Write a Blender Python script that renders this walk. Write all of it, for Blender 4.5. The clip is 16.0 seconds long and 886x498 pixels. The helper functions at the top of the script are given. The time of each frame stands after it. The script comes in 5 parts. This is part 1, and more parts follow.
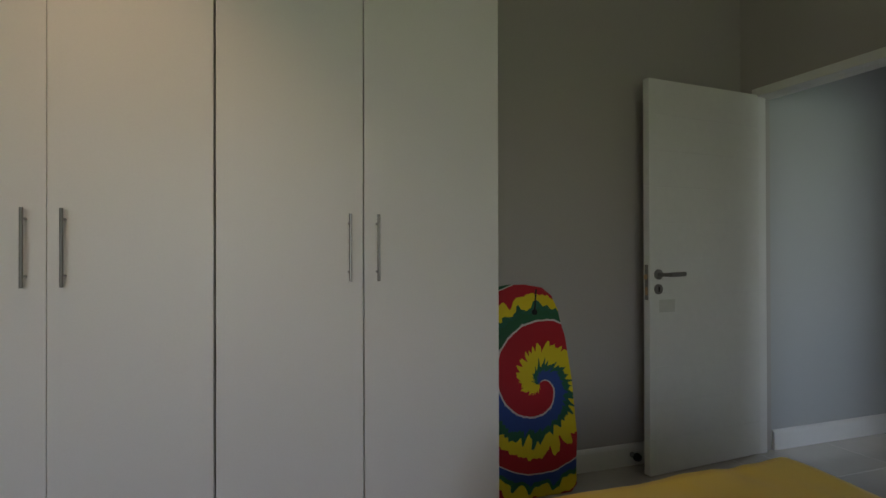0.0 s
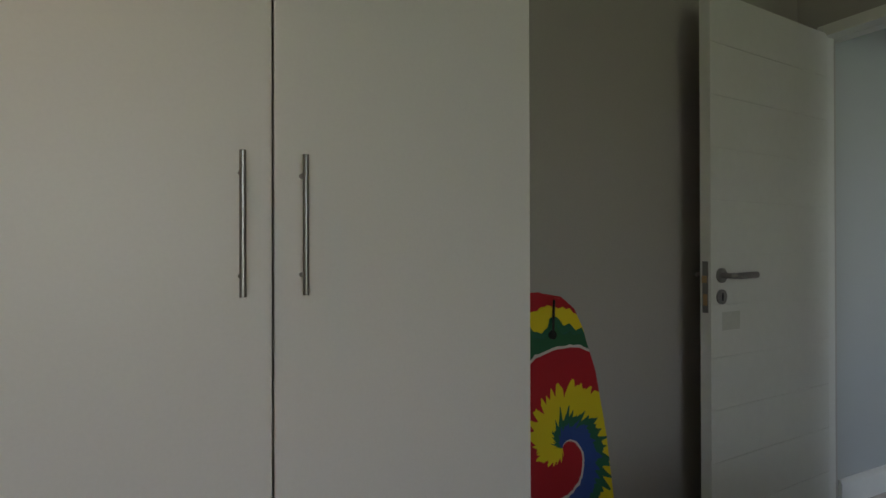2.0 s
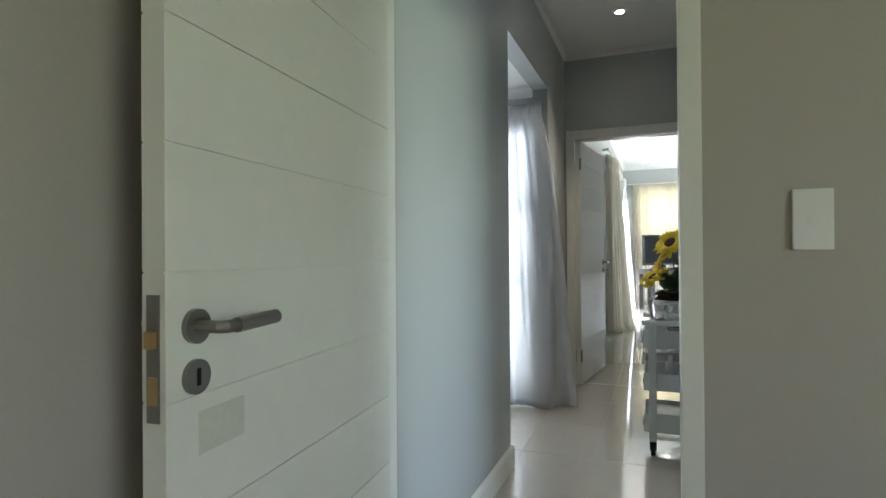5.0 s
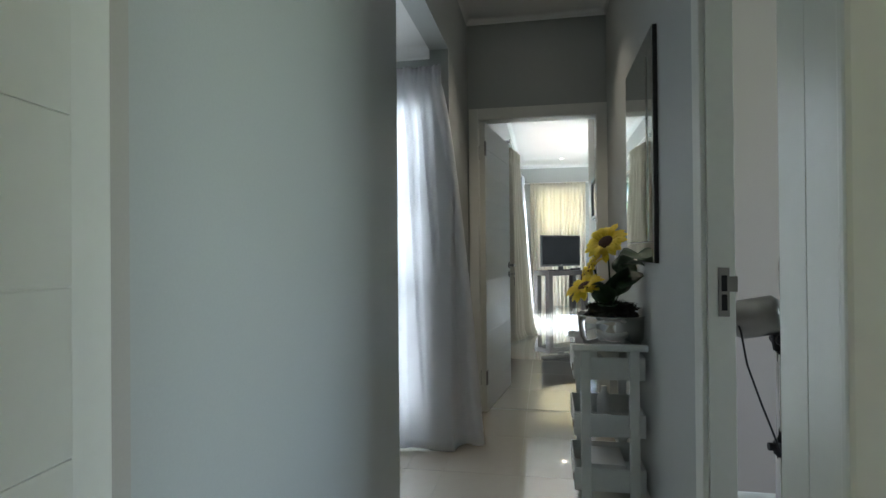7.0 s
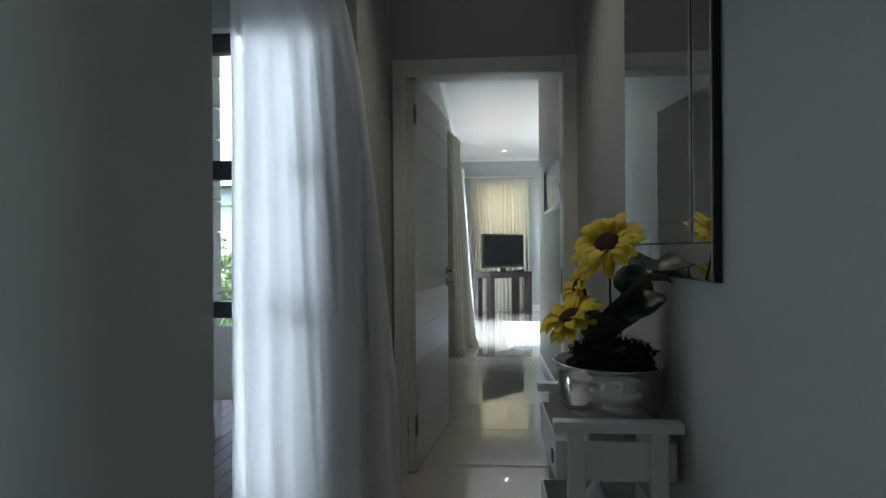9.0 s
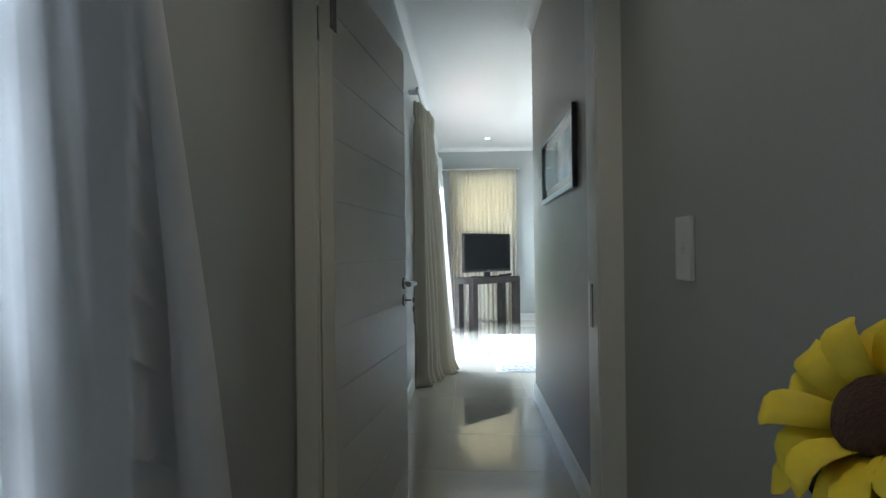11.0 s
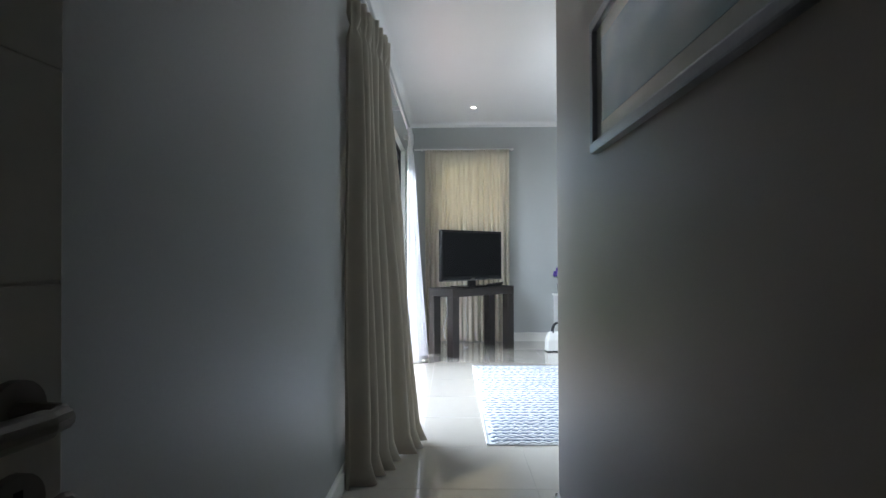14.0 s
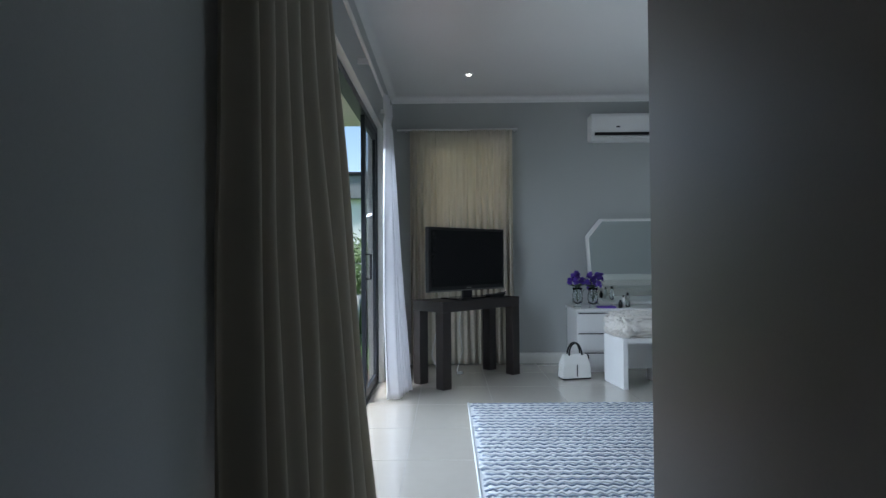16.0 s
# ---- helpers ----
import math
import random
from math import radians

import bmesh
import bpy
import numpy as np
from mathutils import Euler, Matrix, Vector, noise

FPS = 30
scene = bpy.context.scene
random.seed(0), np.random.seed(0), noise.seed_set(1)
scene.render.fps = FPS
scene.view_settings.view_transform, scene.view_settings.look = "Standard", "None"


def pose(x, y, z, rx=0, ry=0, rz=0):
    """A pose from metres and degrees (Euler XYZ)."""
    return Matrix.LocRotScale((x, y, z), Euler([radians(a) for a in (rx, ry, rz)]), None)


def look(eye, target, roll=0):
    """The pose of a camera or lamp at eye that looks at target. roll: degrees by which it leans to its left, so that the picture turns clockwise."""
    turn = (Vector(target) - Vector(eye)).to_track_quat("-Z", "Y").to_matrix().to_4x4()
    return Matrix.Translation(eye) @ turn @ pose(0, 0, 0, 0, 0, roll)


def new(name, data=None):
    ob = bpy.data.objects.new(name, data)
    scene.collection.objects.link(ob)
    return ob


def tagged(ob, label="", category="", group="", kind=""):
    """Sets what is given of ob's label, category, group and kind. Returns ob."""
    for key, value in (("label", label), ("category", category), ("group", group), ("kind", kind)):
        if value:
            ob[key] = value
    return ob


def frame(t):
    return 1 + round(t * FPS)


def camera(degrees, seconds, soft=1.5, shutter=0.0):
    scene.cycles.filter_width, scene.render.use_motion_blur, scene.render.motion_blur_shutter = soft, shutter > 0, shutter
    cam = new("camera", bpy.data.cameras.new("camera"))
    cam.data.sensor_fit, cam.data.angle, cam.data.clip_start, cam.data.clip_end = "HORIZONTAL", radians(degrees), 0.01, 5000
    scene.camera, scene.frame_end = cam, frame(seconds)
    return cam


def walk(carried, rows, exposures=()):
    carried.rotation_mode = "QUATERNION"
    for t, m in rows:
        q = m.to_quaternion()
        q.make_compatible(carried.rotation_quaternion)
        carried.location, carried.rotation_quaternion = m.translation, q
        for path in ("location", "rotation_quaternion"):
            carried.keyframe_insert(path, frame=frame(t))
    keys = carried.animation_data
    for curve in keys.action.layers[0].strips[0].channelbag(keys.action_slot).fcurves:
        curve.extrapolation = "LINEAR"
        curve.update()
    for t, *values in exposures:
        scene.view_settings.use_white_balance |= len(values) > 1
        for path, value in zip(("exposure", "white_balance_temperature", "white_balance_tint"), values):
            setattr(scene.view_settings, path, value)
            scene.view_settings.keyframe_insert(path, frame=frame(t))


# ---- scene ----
cam = camera(77.4, 16.0)
# seconds, eye x, y, z, yaw, pitch, roll
ROWS = [
    (0.0, -0.000, 0.000, 1.149, -19.18, 0.28, 0.15),
    (0.5, 0.043, 0.300, 1.135, -19.69, 0.38, 0.38),
    (1.0, 0.089, 0.558, 1.129, -20.37, 0.14, 0.26),
    (1.5, 0.127, 0.787, 1.135, -22.17, -0.08, 0.01),
    (2.0, 0.225, 0.995, 1.119, -26.31, 0.20, 0.15),
    (2.5, 0.354, 1.169, 1.121, -32.09, 0.33, 0.17),
    (3.0, 0.493, 1.343, 1.136, -40.99, -0.15, 0.00),
    (3.5, 0.635, 1.464, 1.146, -51.45, 0.10, 0.02),
    (4.0, 0.858, 1.520, 1.141, -59.00, 0.26, 0.45),
    (4.5, 1.105, 1.583, 1.139, -64.50, 0.32, 0.46),
    (5.0, 1.333, 1.665, 1.137, -68.74, 0.34, 0.40),
    (7.5, 2.428, 1.870, 1.146, -81.35, 0.25, 0.63),
    (8.0, 2.678, 1.868, 1.148, -83.00, 0.17, 0.74),
    (8.5, 2.964, 1.894, 1.162, -84.44, 0.20, 0.56),
    (9.0, 3.239, 1.921, 1.165, -85.83, 0.16, 0.35),
    (11.5, 4.827, 1.882, 1.163, -87.78, 0.39, 0.63),
    (12.0, 5.148, 1.884, 1.157, -88.10, 0.45, 0.50),
    (12.5, 5.480, 1.871, 1.164, -88.24, 0.55, 0.53),
    (13.0, 5.833, 1.860, 1.155, -88.49, 0.49, 0.38),
    (13.5, 6.187, 1.850, 1.151, -88.96, 0.60, 0.38),
    (14.0, 6.504, 1.816, 1.154, -89.15, 0.66, 0.23),
    (14.5, 6.878, 1.785, 1.153, -89.30, 0.71, 0.24),
    (15.0, 7.219, 1.758, 1.162, -89.41, 0.81, 0.18),
    (15.5, 7.537, 1.743, 1.171, -89.53, 0.85, 0.26),
    (16.0, 7.837, 1.752, 1.172, -89.49, 0.85, 0.45),
]
# seconds, stops, kelvin, tint
EXPOSURES = [(0.0, 2.4, 6700, 16), (2.5, 2.38, 6750, 13), (3.5, 3.1, 6950, 9), (4.5, 3.95, 6650, 7), (5.0, 3.8, 6550, 7), (7.5, 3.05, 6450, 5), (9.0, 2.55, 6250, 4), (11.5, 2.8, 6150, 4), (12.0, 2.55, 6150, 6), (12.5, 2.45, 6200, 8), (14.0, 1.9, 6250, 11), (15.0, 1.2, 6100, 10), (16.0, 0.5, 5950, 9)]
walk(cam, [(t, pose(x, y, z, 90 + pitch, roll, yaw)) for t, x, y, z, yaw, pitch, roll in ROWS], EXPOSURES)

# ---- world, sun and large lights ----
world = bpy.data.worlds.new("sky")
scene.world = world
world.use_nodes = True
wn = world.node_tree
sky = wn.nodes.new("ShaderNodeTexSky")
sky.sky_type, sky.sun_disc = "NISHITA", False
sky.sun_elevation, sky.sun_rotation = radians(60), radians(-32)
wn.nodes["Background"].inputs[1].default_value = 0.15
wn.links.new(sky.outputs[0], wn.nodes["Background"].inputs[0])
sun_data = bpy.data.lights.new("sun", "SUN")
sun_data.energy, sun_data.angle, sun_data.color = 5.0, radians(10), (1.0, 0.95, 0.88)
sun = new("sun", sun_data)
sun.matrix_world = look((20, 10, 30), (20 + 4.6, 10 - 7.3, 30 - 14.9))


def window_lamp(name, at, towards, w, h, watts, colour=(0.82, 0.91, 1.0)):
    data = bpy.data.lights.new(name, "AREA")
    data.shape, data.size, data.size_y, data.energy, data.color = "RECTANGLE", w, h, watts, colour
    ob = new(name, data)
    ob.matrix_world = look(at, towards)
    return ob


def spot_lamp(name, at, watts, colour=(1.0, 0.78, 0.55)):
    data = bpy.data.lights.new(name, "SPOT")
    data.energy, data.color, data.spot_size, data.spot_blend, data.shadow_soft_size = watts, colour, radians(95), 0.8, 0.03
    ob = new(name, data)
    ob.matrix_world = look(at, (at[0], at[1] + 0.001, 0))
    return ob


slider_light = window_lamp("daylight_slider", (11.4, 2.51, 1.1), (11.5, 0, 0.4), 2.8, 2.0, 40)
slider_light.data.spread = radians(132)
window_lamp("daylight_hall_door", (5.365, 2.80, 1.1), (3.0, 2.3, 1.0), 0.6, 1.8, 2.9)
# Added lamp at an assumed, unseen window, placed to balance the first bedroom.
window_lamp("fill_bedroom", (-0.6, -2.55, 1.45), (0.1, 2, 1.2), 1.7, 1.2, 2.6, (1.0, 0.96, 0.88))
# Added fill from an unseen side; brightens the fan room and hall wall.
window_lamp("fill_second_bedroom", (4.0, -1.95, 1.5), (3.9, 1, 1.2), 1.5, 1.15, 4.2)
window_lamp("daylight_far_curtain", (14.04, 1.55, 1.95), (13, 1.55, 1.95), 0.86, 0.85, 2.4, (1.0, 0.94, 0.82))
spot_lamp("wardrobe_spot", (-0.45, 1.45, 2.76), 4.5, (1.0, 0.68, 0.42))
spot_lamp("hall_spot", (5.35, 1.9, 2.76), 2.9, (1.0, 0.87, 0.72))
spot_lamp("master_spot", (13.2, 1.535, 2.91), 1.5, (1.0, 0.88, 0.72))


# ---- materials ----
def material(name, colour, rough=0.5, metal=0.0, vary=0.06, grain=60.0, stain=2.0, bump=0.05, coat=0.0, sheen=0.0, spread=0.0, distance=0.002):
    """A surface with fine grain and large soft stains in colour, gloss and relief."""
    m = bpy.data.materials.new(name)
    m.use_nodes = True
    n, link = m.node_tree.nodes, m.node_tree.links.new
    b = n["Principled BSDF"]
    co = n.new("ShaderNodeTexCoord")
    fine, wide = n.new("ShaderNodeTexNoise"), n.new("ShaderNodeTexNoise")
    fine.inputs["Scale"].default_value, fine.inputs["Detail"].default_value = grain, 6
    wide.inputs["Scale"].default_value, wide.inputs["Detail"].default_value = stain, 4
    for t in (fine, wide):
        link(co.outputs["Object"], t.inputs["Vector"])
    both = n.new("ShaderNodeMath")
    both.operation = "ADD"
    link(fine.outputs[0], both.inputs[0])
    link(wide.outputs[0], both.inputs[1])
    total = both
    if spread:
        info, add = n.new("ShaderNodeObjectInfo"), n.new("ShaderNodeMath")
        add.operation = "MULTIPLY_ADD"
        add.inputs[1].default_value = spread
        link(info.outputs["Random"], add.inputs[0])
        link(both.outputs[0], add.inputs[2])
        total = add
    ramp = n.new("ShaderNodeMapRange")
    ramp.inputs[1].default_value, ramp.inputs[2].default_value = 0.6, 1.4 + spread
    ramp.inputs[3].default_value, ramp.inputs[4].default_value = 1 - vary, 1 + vary
    link(total.outputs[0], ramp.inputs[0])
    mul = n.new("ShaderNodeVectorMath")
    mul.operation = "SCALE"
    mul.inputs[0].default_value = colour
    link(ramp.outputs[0], mul.inputs["Scale"])
    link(mul.outputs[0], b.inputs["Base Color"])
    rr = n.new("ShaderNodeMapRange")
    rr.inputs[3].default_value, rr.inputs[4].default_value = max(rough * 0.85, 0.02), min(rough * 1.15, 1)
    link(wide.outputs[0], rr.inputs[0])
    link(rr.outputs[0], b.inputs["Roughness"])
    b.inputs["Metallic"].default_value = metal
    b.inputs["Coat Weight"].default_value = coat
    b.inputs["Sheen Weight"].default_value = sheen
    if bump:
        bp = n.new("ShaderNodeBump")
        bp.inputs["Strength"].default_value, bp.inputs["Distance"].default_value = bump, distance
        link(fine.outputs[0], bp.inputs["Height"])
        link(bp.outputs[0], b.inputs["Normal"])
    return m


def cloth(name, colour, through_light, weave=900.0, vary=0.08):
    """Woven cloth that lets some light through."""
    m = material(name, colour, 0.95, vary=vary, grain=weave, stain=3.0, bump=0.25, sheen=0.2, distance=0.0006)
    n, link = m.node_tree.nodes, m.node_tree.links.new
    b, out = n["Principled BSDF"], n["Material Output"]
    t, mix = n.new("ShaderNodeBsdfTranslucent"), n.new("ShaderNodeMixShader")
    t.inputs[0].default_value = (*colour, 1)
    mix.inputs[0].default_value = through_light
    link(b.outputs[0], mix.inputs[1])
    link(t.outputs[0], mix.inputs[2])
    link(mix.outputs[0], out.inputs[0])
    return m


def glass(name, tint=(1, 1, 1)):
    m = bpy.data.materials.new(name)
    m.use_nodes = True
    b = m.node_tree.nodes["Principled BSDF"]
    b.inputs["Base Color"].default_value = (*tint, 1)
    b.inputs["Roughness"].default_value = 0.02
    b.inputs["Transmission Weight"].default_value = 1
    b.inputs["IOR"].default_value = 1.45
    return m


def glow(name, colour, strength):
    m = bpy.data.materials.new(name)
    m.use_nodes = True
    b = m.node_tree.nodes["Principled BSDF"]
    b.inputs["Emission Color"].default_value, b.inputs["Emission Strength"].default_value = (*colour, 1), strength
    return m


GREEN_WALL = material("grey_green_wall_paint", (0.41, 0.428, 0.42), 0.42, vary=0.035, grain=160, stain=0.8, bump=0.12)
WARM_WALL = material("warm_grey_wall_paint", (0.41, 0.385, 0.35), 0.52, vary=0.035, grain=160, stain=0.8, bump=0.12)
TAUPE_WALL = material("satin_taupe_wall_paint", (0.44, 0.38, 0.335), 0.42, vary=0.035, grain=160, stain=0.8, bump=0.12)
PINK_WALL = material("pinkish_grey_wall_paint", (0.50, 0.45, 0.43), 0.55, vary=0.035, grain=160, stain=0.8, bump=0.12)
CEILING = material("white_ceiling_paint", (0.80, 0.80, 0.79), 0.8, vary=0.02, grain=90, bump=0.06)
TRIM = material("white_trim_enamel", (0.72, 0.72, 0.68), 0.3, vary=0.03, grain=40, stain=3, bump=0.04)
DOOR = material("white_door_enamel", (0.70, 0.70, 0.65), 0.34, vary=0.03, grain=30, stain=2.5, bump=0.05)
WARDROBE = material("white_melamine", (0.72, 0.70, 0.67), 0.4, vary=0.025, grain=140, stain=1.2, bump=0.1, distance=0.0008)
DARK_EDGE = material("dark_gap", (0.02, 0.02, 0.02), 0.8)
TILE = material("polished_cream_tile", (0.52, 0.485, 0.43), 0.03, vary=0.035, grain=14, stain=2.2, bump=0, coat=1.0, spread=0.25)
GROUT = material("grey_grout", (0.36, 0.35, 0.32), 0.9)
STEEL = material("brushed_steel", (0.27, 0.26, 0.245), 0.36, 1.0, vary=0.05, grain=200, bump=0.05, distance=0.0004)
CHROME = material("polished_steel", (0.68, 0.67, 0.65), 0.1, 1.0, vary=0.03, grain=50, bump=0.01)
BRASS = material("brass_latch", (0.55, 0.36, 0.2), 0.3, 1.0)
BLACK = material("black_plastic", (0.014, 0.014, 0.015), 0.45, vary=0.1)
BLACK.node_tree.nodes["Principled BSDF"].inputs["Specular IOR Level"].default_value = 0.25
SCREEN = material("black_screen", (0.005, 0.005, 0.006), 0.22, vary=0.02, bump=0)
SCREEN.node_tree.nodes["Principled BSDF"].inputs["Specular IOR Level"].default_value = 0.15
ALU = material("charcoal_aluminium", (0.022, 0.027, 0.033), 0.35, 0.3, vary=0.08, grain=200)
WENGE = material("dark_wenge_wood", (0.016, 0.011, 0.009), 0.5, vary=0.35, grain=28, stain=5, bump=0.15)
WHITE_CLOTH = cloth("white_voile", (0.84, 0.84, 0.86), 0.42)
LINEN = cloth("natural_linen", (0.54, 0.49, 0.40), 0.18)
CREAM = cloth("cream_curtain_cloth", (0.70, 0.655, 0.55), 0.35)
YELLOW_CLOTH = cloth("yellow_bed_cover", (0.72, 0.48, 0.03), 0.0, 400)
WHITE_BEDDING = cloth("white_bedding", (0.7, 0.7, 0.68), 0.0, 400)
PANE = glass("window_glass")
VASE_GLASS = glass("clear_vase_glass", (0.92, 0.96, 0.96))
MIRROR = material("mirror_silver", (0.86, 0.90, 0.89), 0.02, 1.0, vary=0.0, bump=0)
WHITE_PLASTIC = material("white_plastic", (0.74, 0.74, 0.73), 0.3, vary=0.02, bump=0.02)
CART = material("white_painted_cart", (0.70, 0.72, 0.71), 0.35, vary=0.05, grain=30, bump=0.05)
SOIL = material("dark_soil", (0.015, 0.012, 0.009), 1.0, vary=0.5, grain=90, bump=0.9, distance=0.02)
LEAF = material("dark_green_leaf", (0.02, 0.05, 0.022), 0.5, vary=0.3, grain=40, bump=0.3)
PETAL = material("yellow_petal", (0.75, 0.55, 0.02), 0.6, vary=0.15, grain=60, stain=9, bump=0.2)
SEED = material("brown_flower_centre", (0.045, 0.018, 0.01), 1.0, vary=0.4, grain=300, bump=0.9)
PURPLE = material("purple_petal", (0.13, 0.06, 0.42), 0.7, vary=0.3, grain=60)
FUR = material("cream_fur", (0.70, 0.66, 0.60), 1.0, vary=0.12, grain=90, bump=0.8, distance=0.02, sheen=0.6)
LEATHER = material("white_leather", (0.70, 0.70, 0.67), 0.4, vary=0.05, grain=180, bump=0.2)
LAMP_GLOW = glow("lamp_glow", (1.0, 0.93, 0.82), 6)
DECK = material("reddish_deck_board", (0.17, 0.10, 0.08), 0.6, vary=0.25, grain=25, stain=4, bump=0.3, spread=0.5)
SIDING = material("pale_grey_siding", (0.50, 0.52, 0.52), 0.6, vary=0.06, grain=50, bump=0.15)
GRASS = material("lawn_grass", (0.07, 0.16, 0.025), 0.9, vary=0.4, grain=120, stain=4, bump=1.0, distance=0.03)
BUSH = material("bush_leaf", (0.07, 0.12, 0.035), 0.6, vary=0.4, grain=20, stain=6)
RUG_PALE = cloth("pale_rug_wool", (0.60, 0.62, 0.64), 0.0, 500, 0.2)
RUG_BLUE = cloth("blue_grey_rug_wool", (0.15, 0.19, 0.26), 0.0, 500, 0.3)
SILVER_FRAME = material("silver_picture_frame", (0.25, 0.25, 0.27), 0.3, 0.8, vary=0.08, grain=80, bump=0.1)
DARK_FRAME = material("dark_mirror_edge", (0.012, 0.012, 0.014), 0.3)
ROOF = material("grey_roof_sheet", (0.16, 0.17, 0.18), 0.6, vary=0.1)
PAINT_WHITE = material("white_exterior_plaster", (0.72, 0.72, 0.70), 0.8, vary=0.05, grain=60, bump=0.2)


# ---- mesh helpers ----
def box(bm, lo, hi, m=None, bevel=0.0):
    made = bmesh.ops.create_cube(bm, size=1)["verts"]
    c = [(a + b) / 2 for a, b in zip(lo, hi)]
    s = [abs(b - a) for a, b in zip(lo, hi)]
    for v in made:
        v.co = Vector([c[i] + v.co[i] * s[i] for i in range(3)])
    if bevel:
        edges = list({e for v in made for e in v.link_edges})
        got = bmesh.ops.bevel(bm, geom=edges, offset=bevel, segments=2, affect="EDGES", profile=0.7)
        made = list({v for fc in got["faces"] for v in fc.verts} | {v for v in made if v.is_valid})
    if m is not None:
        bmesh.ops.transform(bm, matrix=m, verts=made)
    return bm


def tube(bm, points, radius, sides=10, closed=False):
    """A round bar along points."""
    pts = [Vector(p) for p in points]
    rings = []
    n = len(pts)
    radii = radius if isinstance(radius, (list, tuple)) else [radius] * n
    for i, p in enumerate(pts):
        a = pts[i - 1] if (i or closed) else p
        b = pts[(i + 1) % n] if (i < n - 1 or closed) else p
        d = (b - a).normalized()
        u = d.orthogonal().normalized() if not rings else (rings[-1][1] - d * rings[-1][1].dot(d)).normalized()
        w = d.cross(u)
        ring = [bm.verts.new(p + (u * math.cos(2 * math.pi * k / sides) + w * math.sin(2 * math.pi * k / sides)) * radii[i]) for k in range(sides)]
        rings.append((ring, u))
    for i in range(n if closed else n - 1):
        r, q = rings[i][0], rings[(i + 1) % n][0]
        for k in range(sides):
            bm.faces.new((r[k], r[(k + 1) % sides], q[(k + 1) % sides], q[k]))
    if not closed:
        bm.faces.new(list(reversed(rings[0][0])))
        bm.faces.new(rings[-1][0])
    return bm


def lathe(bm, profile, sides=40, at=(0, 0, 0)):
    """A turned shape from (radius, height) pairs."""
    rings = [[bm.verts.new((at[0] + r * math.cos(2 * math.pi * k / sides), at[1] + r * math.sin(2 * math.pi * k / sides), at[2] + z)) for k in range(sides)] for r, z in profile]
    for r, q in zip(rings, rings[1:]):
        for k in range(sides):
            bm.faces.new((r[k], r[(k + 1) % sides], q[(k + 1) % sides], q[k]))
    return bm


def slab(bm, outline, depth, m=None):
    """A flat outline (x, z) given a depth along y."""
    front = [bm.verts.new((x, 0, z)) for x, z in outline]
    back = [bm.verts.new((x, depth, z)) for x, z in outline]
    bm.faces.new(front)
    bm.faces.new(list(reversed(back)))
    for i in range(len(front)):
        j = (i + 1) % len(front)
        bm.faces.new((front[j], front[i], back[i], back[j]))
    if m is not None:
        bmesh.ops.transform(bm, matrix=m, verts=front + back)
    return bm


def mesh_object(name, bm, mat, smooth=False):
    data = bpy.data.meshes.new(name)
    bmesh.ops.recalc_face_normals(bm, faces=bm.faces[:])
    if smooth:
        for fc in bm.faces:
            fc.smooth = True
    bm.to_mesh(data)
    bm.free()
    if mat:
        data.materials.append(mat)
    return new(name, data)


def part(name, bm, mat, parent, label="", smooth=False):
    ob = mesh_object(name, bm, mat, smooth)
    ob.parent = parent
    if label:
        ob["label"] = label
    return ob


def cube(lo, hi, bevel=0.0, m=None):
    return box(bmesh.new(), lo, hi, m, bevel)


def thing(name, label, category, group="", at=None):
    ob = new(name)
    ob.empty_display_size = 0.05
    if at is not None:
        ob.matrix_world = at
    return tagged(ob, label, category, group)


def setting(name, boxes, mat, label, category):
    bm = bmesh.new()
    for lo, hi in boxes:
        box(bm, lo, hi)
    return tagged(mesh_object(name, bm, mat), label, category, kind="structure")


def disc_y(bm, centre, radius, depth, sides=24):
    """A round plate whose axis runs along y."""
    c = Vector(centre)
    return tube(bm, [c, c + Vector((0, depth, 0))], radius, sides)


# ---- plan ----
TOP, TOPM = 2.80, 2.95
HN, HS = 2.40, 1.44          # hall walls
PN, PS = 2.36, 1.35          # passage walls
BACK, EAST = 2.49, 2.72      # first bedroom: back wall, door wall
D1, D2 = (1.605, 2.40), (1.496, 2.336)
WALL2 = (6.11, 6.23)
FAR = 13.95
ROOM3 = (3.0, 3.78)

# first bedroom
setting("wall_bedroom_back", [((-1.72, BACK, 0), (EAST, BACK + 0.1, TOP))], WARM_WALL, "warm grey painted plaster wall behind the door", "wall")
setting("wall_bedroom_east", [((EAST, -2.6, 0), (2.84, D1[0], TOP)), ((EAST, D1[1], 0), (2.84, BACK + 0.1, TOP)), ((EAST, D1[0], 2.03), (2.84, D1[1], TOP))], WARM_WALL, "warm grey plaster wall with a doorway", "wall")
setting("wall_bedroom_west", [((-1.82, -2.7, 0), (-1.72, BACK + 0.1, TOP))], WARM_WALL, "plain grey plaster wall", "wall")
# South wall is out of view; its opening is added for the bedroom lamp.
setting("wall_bedroom_south", [((-1.72, -2.7, 0), (-1.5, -2.6, TOP)), ((0.3, -2.7, 0), (2.84, -2.6, TOP)), ((-1.5, -2.7, 0), (0.3, -2.6, 0.8)), ((-1.5, -2.7, 2.1), (0.3, -2.6, TOP))], WARM_WALL, "grey plaster wall, unseen, with a window opening added for light", "wall")
